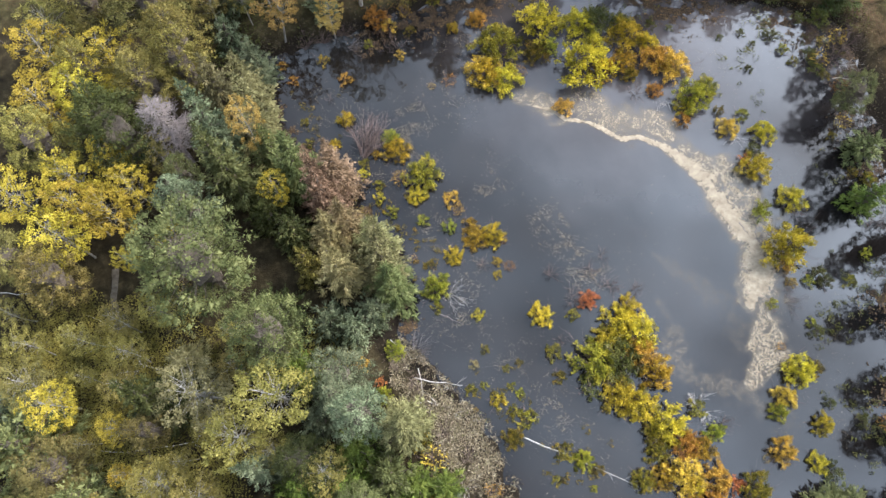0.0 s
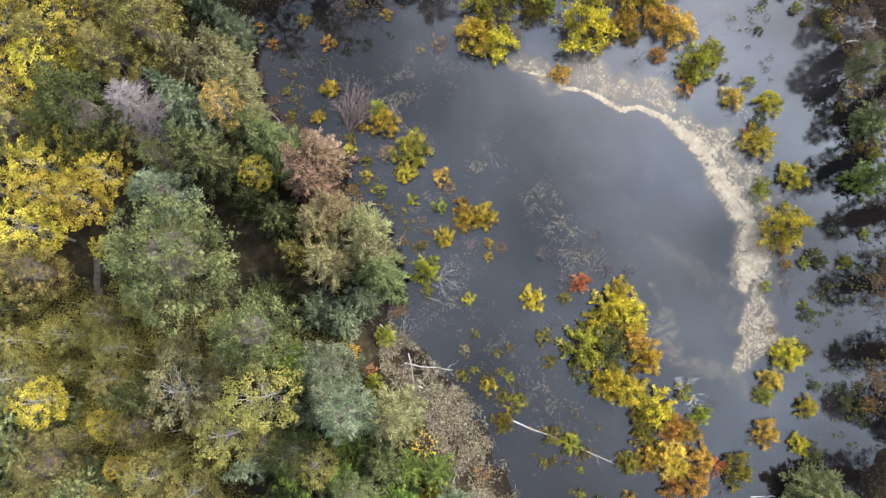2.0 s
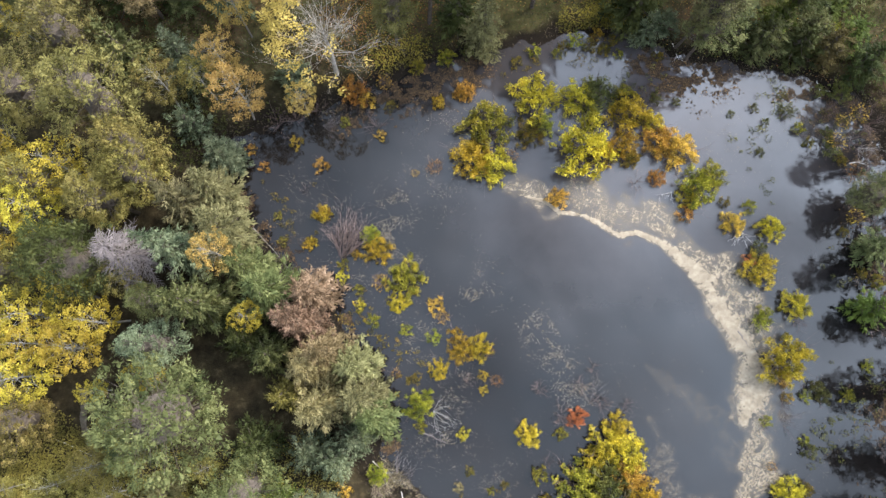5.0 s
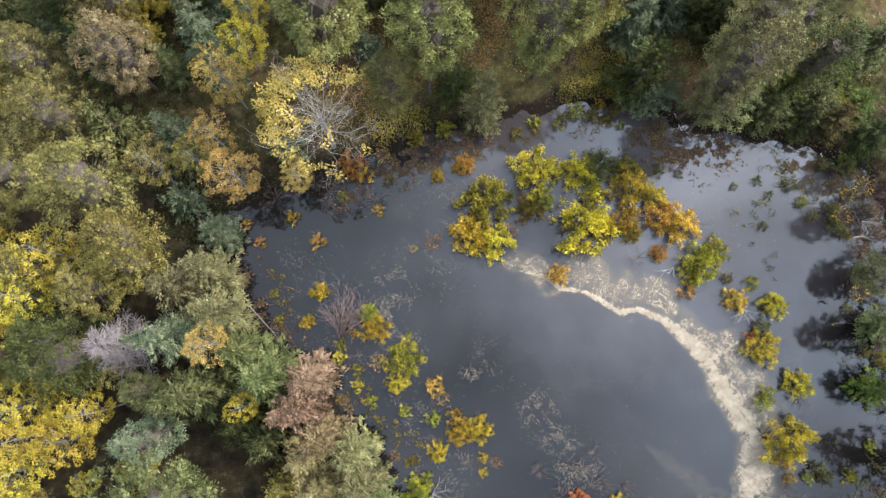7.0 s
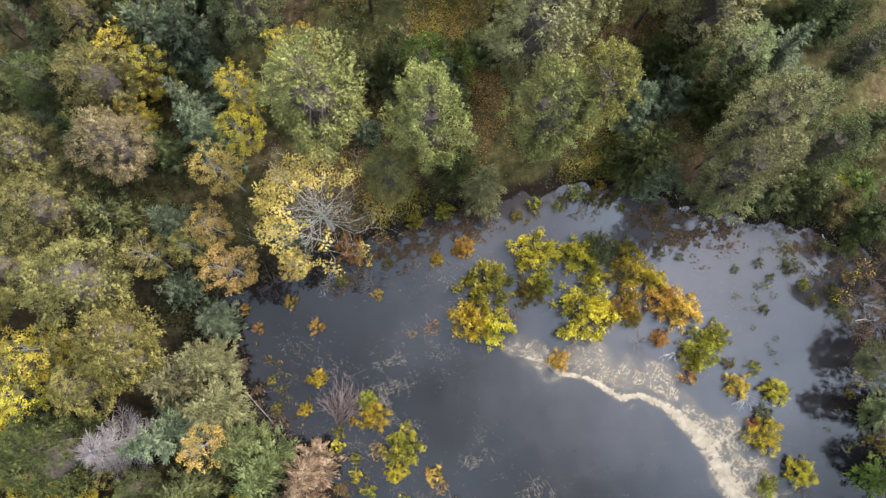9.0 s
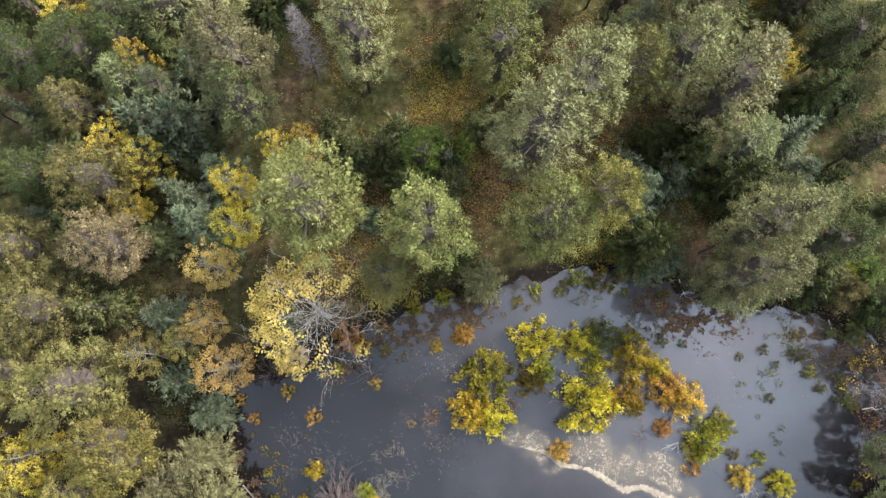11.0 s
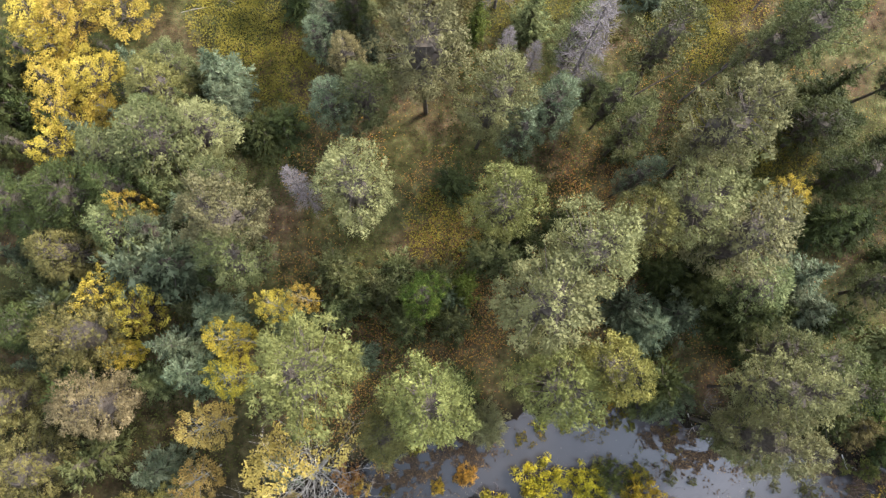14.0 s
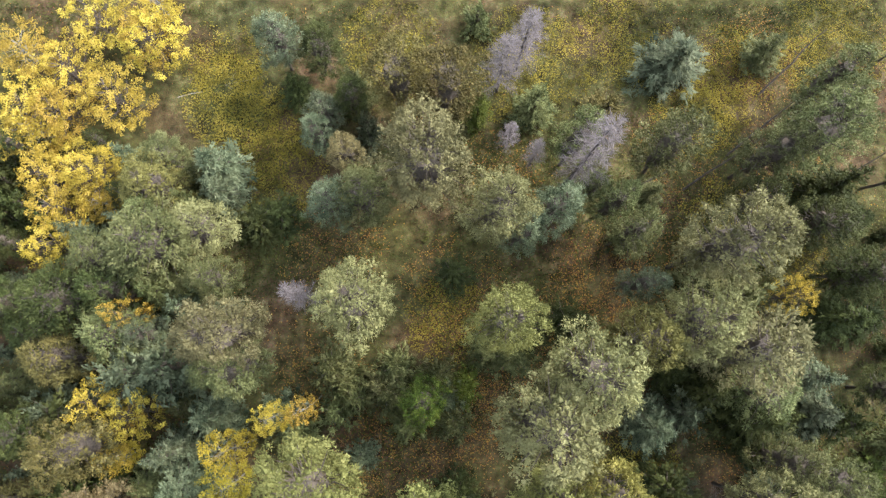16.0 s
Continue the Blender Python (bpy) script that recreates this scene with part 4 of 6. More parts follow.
plant("young", -12, 64.4, 7, 1.9, "blue")
plant("young", 19.8, 65, 8, 2.2, "blue")
plant("spruce", 22.3, 62.7, 9, 2.8, "blue")
plant("young", -10.6, 62.2, 6, 1.9, "green")
plant("young", 4.6, 66.8, 8.6, 1.7, "bright")
plant("pine", 1.5, 85, 24.5, 3.9, "pale")
plant("pine", 6.6, 81.2, 21.4, 3, "pale")
plant("tree", 12.6, 82.7, 16, 2.5, "blue")
plant("snag", 15.7, 86.7, 22.8, 2.6, "grey")
plant("tree", 22.6, 86.3, 20, 2.7, "green")
plant("pine", 25.6, 78, 25, 3.5, "pale")
plant("snag", -9.4, 75, 16.8, 1.6, "grey")
plant("tree", -6.3, 83.4, 13.6, 2.3, "blue")
plant("pine", -5.9, 87.8, 12.8, 1.8, "tan")
plant("tree", -8.6, 90.3, 11.4, 1.7, "blue")
plant("spruce", -18.4, 88.3, 10.6, 2.6, "blue")
plant("tree", -23.2, 82, 12.4, 2, "green")
plant("spruce", 6.6, 93.1, 9, 1.4, "bright")
plant("spruce", 12.2, 93.6, 10.2, 2.3, "green")
plant("spruce", 25.7, 98.2, 8.6, 3.5, "blue")
plant("spruce", -20.3, 87, 8.6, 1.9, "green")
plant("larch", -32.9, 97.2, 8, 3.9, "lemon")
plant("larch", -31, 87.4, 7.5, 3.9, "lemon")
plant("snag", 8.8, 96.4, 14, 2.2, "grey")
plant("airy", -35.2, 91.8, 8, 3.5, "lemon")
plant("spruce", -11.3, 95.8, 8, 2.0, "dark")
plant("spruce", -5.4, 96, 9, 2.2, "green")
plant("broad", -1, 94.4, 15, 3.5, "olive")
plant("broad", 3, 93.4, 16, 3.5, "olive")
plant("tree", 16.6, 85.4, 10, 1.6, "green")
plant("spruce", 23.6, 85.2, 6, 1.7, "green")
plant("spruce", 36, 99.7, 8.4, 2.2, "green")
plant("pine", 35.2, 88.4, 19.4, 3.2, "green")
plant("tree", 39.6, 94.6, 15, 2.3, "green")
plant("young", 21.6, 80.9, 5, 1.9, "green")
plant("young", -13, 83.2, 4.4, 2.2, "dark")
plant("spruce", 27.2, 66.0, 10, 3.1, "dark")
plant("young", 25.8, 63.9, 6.4, 2.4, "blue")
plant("young", 27.7, 68, 8.4, 2.2, "dark")
plant("young", 34, 64, 8, 2.4, "dark")
plant("young", 40, 63.5, 8, 2.5, "dark")
plant("young", 44, 72.6, 5, 2.4, "dark")
plant("tree", 31.8, 60, 14.8, 2.2, "green")
plant("young", 9.6, 69.6, 6, 2.2, "green")
plant("tree", 10.0, 80.4, 15, 2.1, "blue")
plant("young", 14.9, 72.6, 5, 2.2, "dark")
plant("tree", 42, 81.9, 8, 2.2, "dark")
plant("tree", 43, 66, 13, 2.5, "dark")
plant("tree", 41.5, 76.5, 14, 2.5, "dark")
plant("tree", 46, 86, 14, 2.5, "dark")
plant("tree", -12.3, 98.9, 12, 2.4, "blue")
plant("tree", -8.8, 98.3, 12, 2.4, "dark")
plant("tree", -8.3, 92.6, 10, 2.0, "blue")
plant("tree", -5.4, 93.8, 11, 1.8, "dark")
plant("young", -4.2, 91.4, 8, 1.5, "blue")
plant("tree", -4.0, 83.8, 14, 3.2, "green")
plant("tree", 15.1, 88.6, 16, 2.2, "green")
plant("tree", 18.4, 83.2, 15, 1.9, "green")
plant("tree", 19.7, 80.4, 16, 2.1, "green")
plant("tree", 30.7, 83.1, 15, 2.2, "dark")
plant("tree", 38.1, 91.4, 16, 2.8, "green")
plant("tree", 32.5, 87.2, 17, 2.6, "green")
plant("tree", -23.1, 88.5, 9, 2.4, "green")
plant("spruce", -18.2, 85.3, 9, 2.4, "blue")
plant("tree", -23.4, 85.1, 12, 3.2, "olive")
plant("tree", -27.5, 79.3, 12, 2.8, "green")
plant("tree", -30.2, 74.9, 14, 3.2, "dark")
plant("spruce", -22.6, 75.1, 11, 2.2, "green")
plant("tree", -17.9, 76.5, 11, 2.4, "green")
plant("tree", -33.3, 71.9, 10, 2.6, "dark")
plant("spruce", -28.2, 65.6, 8, 2.3, "blue")
plant("tree", 31.5, 66.1, 12, 3.1, "green")
plant("spruce", 24.5, 67.9, 8, 2.4, "dark")
plant("young", 31.8, 61.2, 6, 2.3, "dark")
plant("spruce", 37.4, 63.9, 9, 2.9, "blue")
plant("larch", -24.7, 99.8, 9, 3.6, "lemon")
plant("larch", -28.0, 94.4, 9, 3.5, "lemon")
plant("larch", -35.6, 93.3, 9, 3.7, "lemon")
plant("larch", -29.1, 86.9, 9, 2.9, "lemon")
plant("larch", -33.0, 79.8, 9, 2.8, "lemon")
plant("airy", -11.5, 64.5, 15, 1.6, "lemon")
plant("airy", -8.8, 65.8, 15, 1.3, "lemon")
plant("airy", -15.1, 61.7, 13, 2.2, "gold")
plant("larch", -24.8, 64.5, 10, 2.7, "lemon")
plant("airy", -26.4, 61.2, 9, 1.6, "lemon")
plant("larch", 34.6, 74.9, 10, 2.1, "lemon")
plant("snag", 9.6, 90.5, 9, 1.2, "grey")
plant("snag", 12.0, 88.6, 10, 1.2, "grey")
plant("snag", 10.9, 98.9, 14, 2.3, "grey")
plant("tree", 38.3, 81.3, 12, 3.1, "dark")
plant("spruce", 40.4, 85.3, 12, 2.9, "dark")
plant("tree", 40.1, 77.1, 10, 2.9, "dark")
plant("spruce", 40.4, 72.6, 10, 2.6, "dark")
# standing in and beside the eastern shallows
plant("young", 44.6, 26, 3.4, 1.8, "bright")
plant("young", 46.2, 32.3, 3, 1.9, "green")
plant("broad", 44.4, 37.2, 6, 2.1, "green")
plant("spruce", 36.6, -4, 8, 2.8, "green")
plant("young", 45.6, 55, 3.2, 1.8, "bright")
plant("young", 43.8, 58.2, 3, 1.8, "bright")
plant("young", 36.4, -6.4, 4, 1.7, "olive")
# thicket behind the north-eastern shore
plant("young", 33, 54.6, 4.6, 1.8, "dark")
plant("young", 36, 54, 5.4, 1.9, "green")
plant("young", 39.6, 53.6, 4.6, 2.1, "dark")
plant("young", 42.6, 53, 5, 1.9, "olive")
plant("young", 37.6, 56.2, 5, 1.7, "bright")
plant("young", 46.4, 51.4, 5, 2.1, "dark")
plant("young", 41, 55.6, 4.6, 1.8, "green")
plant("young", 33.6, 56.6, 5.2, 1.7, "blue")
# tall trees on the eastern bank
plant("tree", 53, 52, 22, 3.1, "dark")
plant("tree", 52, 45.6, 24, 3.1, "dark")
plant("tree", 53.4, 39, 23, 3.1, "dark")
plant("tree", 53, 32, 23, 3, "dark")
plant("tree", 53.6, 25, 22, 3.1, "dark")
plant("tree", 54, 17, 24, 3.2, "dark")
plant("tree", 53, 9, 22, 3.1, "dark")
plant("tree", 52, 2.4, 22, 3.1, "dark")
plant("tree", 49.4, -5, 22, 3.1, "dark")
# the stand of golden trees in the north-west
plant("larch", -34.4, 86.6, 8, 3, "lemon")
plant("larch", -33.4, 92.6, 8.6, 3.5, "lemon")
plant("larch", -25.4, 100, 8.6, 3.2, "lemon")
plant("airy", -37, 99, 8, 3.2, "lemon")
plant("larch", -30.4, 102.6, 9, 3.5, "lemon")
plant("airy", -29.6, 84.2, 6.6, 2.2, "lemon")
plant("airy", -24.6, 104, 8.6, 3.2, "lemon")

# the forest goes on beyond what was counted out above
STANDING = [(o.location.x, o.location.y) for o in scene.objects if o.parent is None and o.type == "EMPTY"]
fill_rng = random.Random(21)


def forest(x0, x1, y0, y1, tries, gap, kinds, heights, spare=2.5):
    for _ in range(tries):
        x, y = fill_rng.uniform(x0, x1), fill_rng.uniform(y0, y1)
        if float(land_side(x, y)) < spare or min(math.hypot(x - a, y - b) for a, b in STANDING) < gap:
            continue
        kind, leaf = fill_rng.choice(kinds)
        top = fill_rng.uniform(*heights)
        wide = {"spruce": 0.17, "tree": 0.15, "broad": 0.24, "airy": 0.22, "young": 0.34}[kind] * top * fill_rng.uniform(0.85, 1.15)
        plant(kind, round(x, 1), round(y, 1), top + float(ground_z(x, y)), min(wide, 4.0), leaf)
        STANDING.append((x, y))


MIXED = [("spruce", "blue"), ("spruce", "green"), ("tree", "green"), ("tree", "olive"), ("tree", "pale"), ("broad", "dark"), ("tree", "dark")]
WESTERN = [("airy", "gold"), ("airy", "lime"), ("broad", "olive"), ("tree", "fern"), ("spruce", "sage"), ("spruce", "fern")]
UNDER = [("young", "dark"), ("young", "blue"), ("young", "green"), ("young", "dark"), ("young", "olive")]
forest(56, 64, -12, 64, 60, 8, [("tree", "dark"), ("tree", "green"), ("spruce", "green")], (17, 24), 1.0)
forest(-48, -40, -10, 104, 120, 7.5, WESTERN, (9, 13))
forest(-42, 50, 104, 113, 120, 7.5, MIXED, (10, 16))
forest(-40, 6, -11, -7, 60, 6.0, WESTERN, (7, 10))
forest(48, 54, 62, 104, 60, 8.0, MIXED, (12, 20))
forest(-42, -8, -7, 14, 420, 2.9, [("airy", "lime"), ("airy", "lime"), ("broad", "olive"), ("young", "green"), ("young", "blue"), ("airy", "gold")], (5.0, 9.0), 3.0)
forest(-42, -11, 12, 56, 300, 4.6, [("spruce", "dark"), ("airy", "lime"), ("young", "dark"), ("airy", "gold")], (4.0, 7.5), 3.0)
forest(-42, -16, 58, 90, 700, 2.7, [("spruce", "green"), ("spruce", "blue"), ("young", "dark"), ("tree", "dark"), ("young", "blue")], (5.5, 10.5), 2.0)
forest(21, 48, 57, 82, 420, 4.0, [("spruce", "dark"), ("spruce", "dark"), ("young", "green"), ("tree", "green"), ("spruce", "blue")], (5.0, 11.0), 2.0)
forest(-11, 20, 55, 72, 110, 4.6, [("young", "bright"), ("young", "blue"), ("young", "green")], (3.0, 6.0), 1.5)
forest(-11, 40, 74, 104, 130, 5.6, [("young", "dark"), ("young", "green"), ("young", "olive"), ("spruce", "green")], (2.0, 5.5), 1.5)


# ---- shrubs in the shallows ----
SHRUBS = {"small": [(shrub_shape(s, 0.6, 0.7, 13, 20, 0.12, (0.2, 0.32)), 0.52) for s in (71, 72, 73)],
          "large": [(shrub_shape(s, 1.6, 1.5, 64, 34, 0.13, (0.12, 0.22)), 1.35) for s in (81, 82, 83, 84)],
          "twigs": [(bare_shrub_shape(s), 1.0) for s in (91, 92, 93)]}
SHRUB_WORDS = {"Y": "yellow", "V": "vivid golden yellow", "G": "yellow-green", "L": "lime green", "D": "dark olive", "O": "orange and yellow", "R": "red", "K": "pale cream-green",
               "P": "bare pinkish-grey", "B": "sparse brown twiggy", "T": "blue-green"}
LEAF["T"], LEAF["B"] = LEAF["blue"], LEAF["O"]
BUSHES, bush_rng = {}, random.Random(5)


def bush(x, y, wide, leaf, tall=1.0):
    """A shrub of that half width; P: leafless, B: mostly twigs."""
    size = "twigs" if leaf in "PB" else "small" if wide < 0.9 else "large"
    k = bush_rng.randrange(len(SHRUBS[size]))
    shape, wide0 = SHRUBS[size][k]
    s = wide / wide0
    m = Matrix.LocRotScale((x, y, max(float(ground_z(x, y)), -0.12)), Euler((0, 0, bush_rng.uniform(0, 6.28))), (s, s * bush_rng.uniform(0.85, 1.1), s * tall * bush_rng.uniform(0.85, 1.15)))
    key = size, k, leaf
    if key in BUSHES:
        made = copy_thing(BUSHES[key], m)
        made.matrix_basis = m
        return made
    thing = new("bare_shrub" if size == "twigs" else "shrub")
    if size == "twigs":
        part("brushwood", shape, TWIG, thing)
        if leaf == "B":
            rng = np.random.default_rng(k)
            c = clump_leaves(rng, np.array((0, 0, 0.55)), 0.85, 130, 0.14)
            part("foliage", kites(c[0], c[1], c[2], c[3], c[3] * 0.6), LEAF["O"], thing)
    else:
        part("brushwood", shape[0], TWIG, thing)
        part("foliage", shape[1], LEAF[leaf], thing)
    tagged(thing, SHRUB_WORDS[leaf] + (" shrub of fine stems" if leaf in "PB" else " rounded autumn shrub") + " standing in the pond", "bush", "shrubs in the pond")
    thing.matrix_basis = m
    BUSHES[key] = thing
    return thing


bush(-9.2, 36.2, 0.83, "Y")
bush(-10.5, 33.2, 0.57, "Y")
bush(-7.3, 30.8, 0.57, "G")
bush(-6.0, 31.9, 0.51, "Y")
bush(-3.8, 32.3, 1.4, "Y")
bush(-7.3, 29.6, 0.64, "Y")
bush(-5.7, 28.5, 0.57, "G")
bush(-5.5, 26.9, 0.64, "Y")
bush(-4.2, 25.4, 0.64, "G")
bush(-3.4, 29.1, 1.15, "B")
bush(-1.0, 29.4, 1.72, "G")
bush(-1.7, 27.1, 1.02, "Y")
bush(2.0, 26.8, 0.89, "O")
bush(2.7, 25.6, 0.89, "B")
bush(-1.0, 24.4, 0.64, "G")
bush(1.9, 23.7, 0.76, "L")
bush(3.9, 24.0, 0.83, "Y")
bush(4.4, 22.4, 1.21, "Y")
bush(6.3, 22.7, 1.15, "Y")
bush(7.2, 22.3, 0.57, "B")
bush(2.2, 20.5, 0.95, "Y")
bush(-0.1, 19.7, 0.45, "G")
bush(-1.9, 20.2, 0.64, "B")
bush(5.2, 19.6, 0.89, "P")
bush(6.6, 19.9, 0.51, "Y")
bush(6.6, 18.6, 0.45, "Y")
bush(7.8, 19.5, 0.7, "B")
bush(0.3, 17.2, 1.34, "L")
bush(0.5, 15.2, 0.57, "G")
bush(4.5, 14.4, 0.64, "Y")
bush(10.8, 14.4, 1.15, "V")
bush(12.1, 18.6, 1.15, "P")
bush(14.0, 14.4, 0.64, "G")
bush(11.8, 10.7, 0.83, "G")
bush(12.7, 11.9, 0.7, "P")
bush(4.1, 9.6, 0.51, "K")
bush(5.2, 11.0, 0.45, "G")
bush(7.1, 9.1, 0.38, "G")
bush(8.4, 9.7, 0.38, "G")
bush(12.3, 8.4, 0.64, "G")
bush(3.6, 7.1, 0.64, "G")
bush(6.1, 6.0, 0.83, "Y")
bush(4.9, 7.5, 0.38, "G")
bush(7.5, 7.4, 0.45, "G")
bush(8.4, 6.8, 0.51, "G")
bush(7.7, 4.9, 0.76, "G")
bush(9.1, 4.6, 0.89, "G")
bush(7.6, 2.6, 0.95, "G")
bush(12.3, 1.4, 0.89, "G")
bush(14.0, 0.6, 1.02, "G")
bush(15.2, -0.3, 0.64, "G")
bush(11.4, -1.1, 0.45, "G")
bush(12.2, -1.2, 0.38, "G")
bush(14.8, -4.1, 0.51, "G")
bush(16.5, -4.8, 0.57, "G")
bush(14.5, -6.0, 0.51, "G")
bush(15.7, -5.7, 0.45, "G")
bush(17.4, -5.7, 0.57, "G")
bush(19.5, -4.4, 0.64, "Y")
bush(14.9, -1.9, 0.38, "G")
bush(14.1, 16.0, 1.27, "P")
bush(15.6, 15.9, 0.95, "R")
bush(20.4, 16.9, 0.95, "P")
bush(19.4, 15.1, 1.15, "Y")
bush(18.3, 13.6, 1.78, "Y")
bush(20.1, 12.4, 1.78, "Y")
bush(17.0, 11.9, 1.27, "Y")
bush(15.6, 9.7, 2.16, "G")
bush(18.2, 9.9, 2.04, "D")
bush(20.2, 10.5, 1.53, "O")
bush(21.5, 8.6, 1.59, "V")
bush(17.7, 6.4, 1.72, "Y")
bush(19.5, 5.6, 1.78, "Y")
bush(15.2, 6.9, 0.89, "D")
bush(15.0, 10.2, 1.02, "P")
bush(22.2, 3.8, 1.91, "Y")
bush(21.0, 3.2, 1.27, "G")
bush(25.1, 5.3, 0.83, "G")
bush(26.6, 3.1, 0.95, "L")
bush(27.7, 3.8, 1.02, "P")
bush(23.6, 2.0, 1.27, "O")
bush(21.0, 1.3, 1.15, "G")
bush(25.1, 1.7, 1.27, "Y")
bush(19.4, -1.2, 1.02, "G")
bush(21.3, -0.9, 1.15, "Y")
bush(23.2, -0.7, 1.65, "O")
bush(24.1, -1.8, 1.08, "V")
bush(26.2, -1.1, 1.4, "O")
bush(27.8, -1.6, 0.83, "R")
bush(25.6, -3.2, 1.4, "O")
bush(23.5, -3.5, 1.15, "O")
bush(29.7, -2.0, 1.53, "G")
bush(28.2, -3.8, 0.76, "P")
bush(28.4, 38.5, 1.78, "G")
bush(30.2, 39.9, 1.27, "G")
bush(27.6, 37.6, 1.08, "Y")
bush(27.4, 35.9, 0.83, "O")
bush(31.5, 37.1, 0.64, "G")
bush(33.9, 36.8, 0.76, "G")
bush(32.0, 34.9, 1.15, "O")
bush(35.8, 34.4, 1.4, "Y")
bush(34.3, 32.3, 0.83, "D")
bush(34.3, 30.2, 1.65, "Y")
bush(33.4, 31.2, 0.76, "R")
bush(34.5, 25.8, 0.89, "L")
bush(34.0, 24.9, 0.89, "G")
bush(37.6, 26.7, 1.4, "Y")
bush(37.8, 25.1, 1.15, "P")
bush(36.0, 21.2, 2.29, "Y")
bush(35.8, 19.4, 0.89, "O")
bush(38.9, 18.6, 0.89, "D")
bush(35.8, 16.8, 1.02, "P")
bush(36.1, 17.6, 0.57, "Y")
bush(33.9, 15.3, 0.57, "G")
bush(37.9, 12.6, 0.83, "D")
bush(37.7, 13.7, 0.51, "G")
bush(34.2, 11.2, 0.64, "B")
bush(35.4, 8.8, 1.53, "Y")
bush(37.1, 9.0, 0.83, "G")
bush(34.3, 8.4, 0.76, "P")
bush(33.7, 6.3, 1.08, "O")
bush(32.9, 4.9, 0.95, "G")
bush(36.9, 3.7, 1.08, "Y")
bush(38.0, 5.7, 0.57, "D")
bush(32.8, 1.4, 1.21, "O")
bush(35.9, 0.3, 0.95, "Y")
bush(37.2, -0.5, 0.83, "D")
bush(40.8, 4.1, 0.64, "D")
bush(42.9, 3.9, 1.02, "B")
bush(42.4, 17.9, 0.51, "D")
bush(31.3, 0.7, 0.57, "B")
bush(5.1, 48.9, 1.05, "O")
bush(2.3, 47.7, 0.75, "Y")
bush(7.3, 45.0, 2.56, "G")
bush(5.7, 41.6, 1.96, "V")
bush(7.9, 40.8, 1.81, "Y")
bush(9.8, 42.0, 0.9, "B")
bush(12.2, 48.1, 2.26, "Y")
bush(11.7, 44.4, 1.5, "G")
bush(13.1, 45.3, 1.05, "G")
bush(16.4, 47.9, 1.88, "Y")
bush(18.7, 48.5, 1.96, "D")
bush(18.2, 45.9, 1.05, "G")
bush(16.9, 42.5, 2.86, "Y")
bush(19.1, 42.2, 1.5, "Y")
bush(21.8, 46.3, 1.96, "Y")
bush(21.4, 43.1, 1.5, "Y")
bush(21.9, 41.7, 0.9, "G")
bush(24.2, 45.4, 1.35, "Y")
bush(25.0, 43.5, 1.66, "O")
bush(26.7, 42.4, 1.81, "O")
bush(22.5, 39.2, 1.13, "P")
bush(24.6, 39.7, 0.9, "O")
bush(14.4, 37.6, 0.98, "O")
bush(21.5, 48.4, 1.2, "G")
bush(4.8, 48.8, 0.83, "O")
bush(2.3, 47.8, 0.57, "Y")
bush(-2.5, 47.4, 0.64, "G")
bush(-4.0, 45.1, 1.4, "P")
bush(-3.6, 44.3, 0.57, "O")
bush(-9.7, 41.1, 0.7, "O")
bush(-15.4, 41.0, 0.57, "O")
bush(-16.8, 42.9, 0.57, "O")
bush(-12.3, 43.5, 0.64, "Y")
bush(-7.2, 45.7, 0.51, "G")
bush(-9.3, 35.9, 0.89, "V")
bush(-10.7, 32.9, 0.64, "V")
bush(-13.3, 33.3, 0.51, "G")
bush(-13.9, 35.8, 0.45, "G")
bush(-11.2, 38.6, 0.57, "P")
bush(1.9, 40.9, 1.02, "B")
bush(-0.1, 40.3, 0.57, "B")
bush(24.9, 48.1, 0.64, "D")
bush(27.1, 47.9, 0.45, "D")
bush(-6.3, 48.8, 1.4, "O")
bush(-5.2, 48.0, 0.89, "O")
bush(-14.1, 45.4, 1.53, "P")
bush(16.7, 54.6, 0.89, "G")
bush(18.2, 54.0, 0.76, "G")
bush(19.6, 53.7, 0.76, "G")
bush(15.6, 54.0, 0.64, "G")
bush(12.6, 53.5, 0.7, "G")
bush(20.6, 54.6, 0.64, "G")
bush(10.6, 52.3, 0.57, "G")
bush(21.4, 53.2, 0.57, "G")
bush(19.1, 55.2, 0.64, "Y")
bush(14.7, 53.2, 0.57, "G")
bush(25.5, 52.8, 0.57, "G")
bush(-4.5, 33.8, 1.02, "L")
bush(42.8, 42.4, 0.89, "D")
bush(43.7, 41.6, 0.64, "G")
bush(39.6, 44.8, 0.64, "G")
bush(38.6, 46.6, 0.76, "D")
bush(42.5, 44.2, 0.76, "D")
bush(35.2, 47.2, 0.51, "D")
bush(36.3, 45.7, 0.45, "D")
bush(43.9, 54.9, 1.15, "G")
bush(26.1, 56.2, 1.53, "T")
bush(32.8, 46.6, 0.45, "D")
bush(35.4, 42.5, 0.51, "D")
bush(42.0, 49.0, 0.76, "D")
bush(44.2, 48.9, 1.15, "D")
bush(46.0, 46.5, 1.27, "B")
bush(44.3, 45.7, 1.02, "B")
bush(40.7, 43.4, 0.57, "G")
bush(43.4, 34.1, 0.51, "G")
bush(44.7, 29.7, 0.57, "G")
bush(46.2, 28.8, 0.76, "G")
bush(42.1, 17.8, 0.7, "G")
bush(44.4, 20.7, 0.57, "G")
bush(39.6, 17.6, 0.76, "D")
bush(38.0, 17.8, 0.64, "G")
bush(-4.9, 7.7, 0.6, "R", 1.5)
bush(-6.6, 9.4, 0.8, "O", 1.5)
bush(-4.6, 6.4, 0.9, "L", 1.6)
bush(-12.4, 46, 1.3, "P")
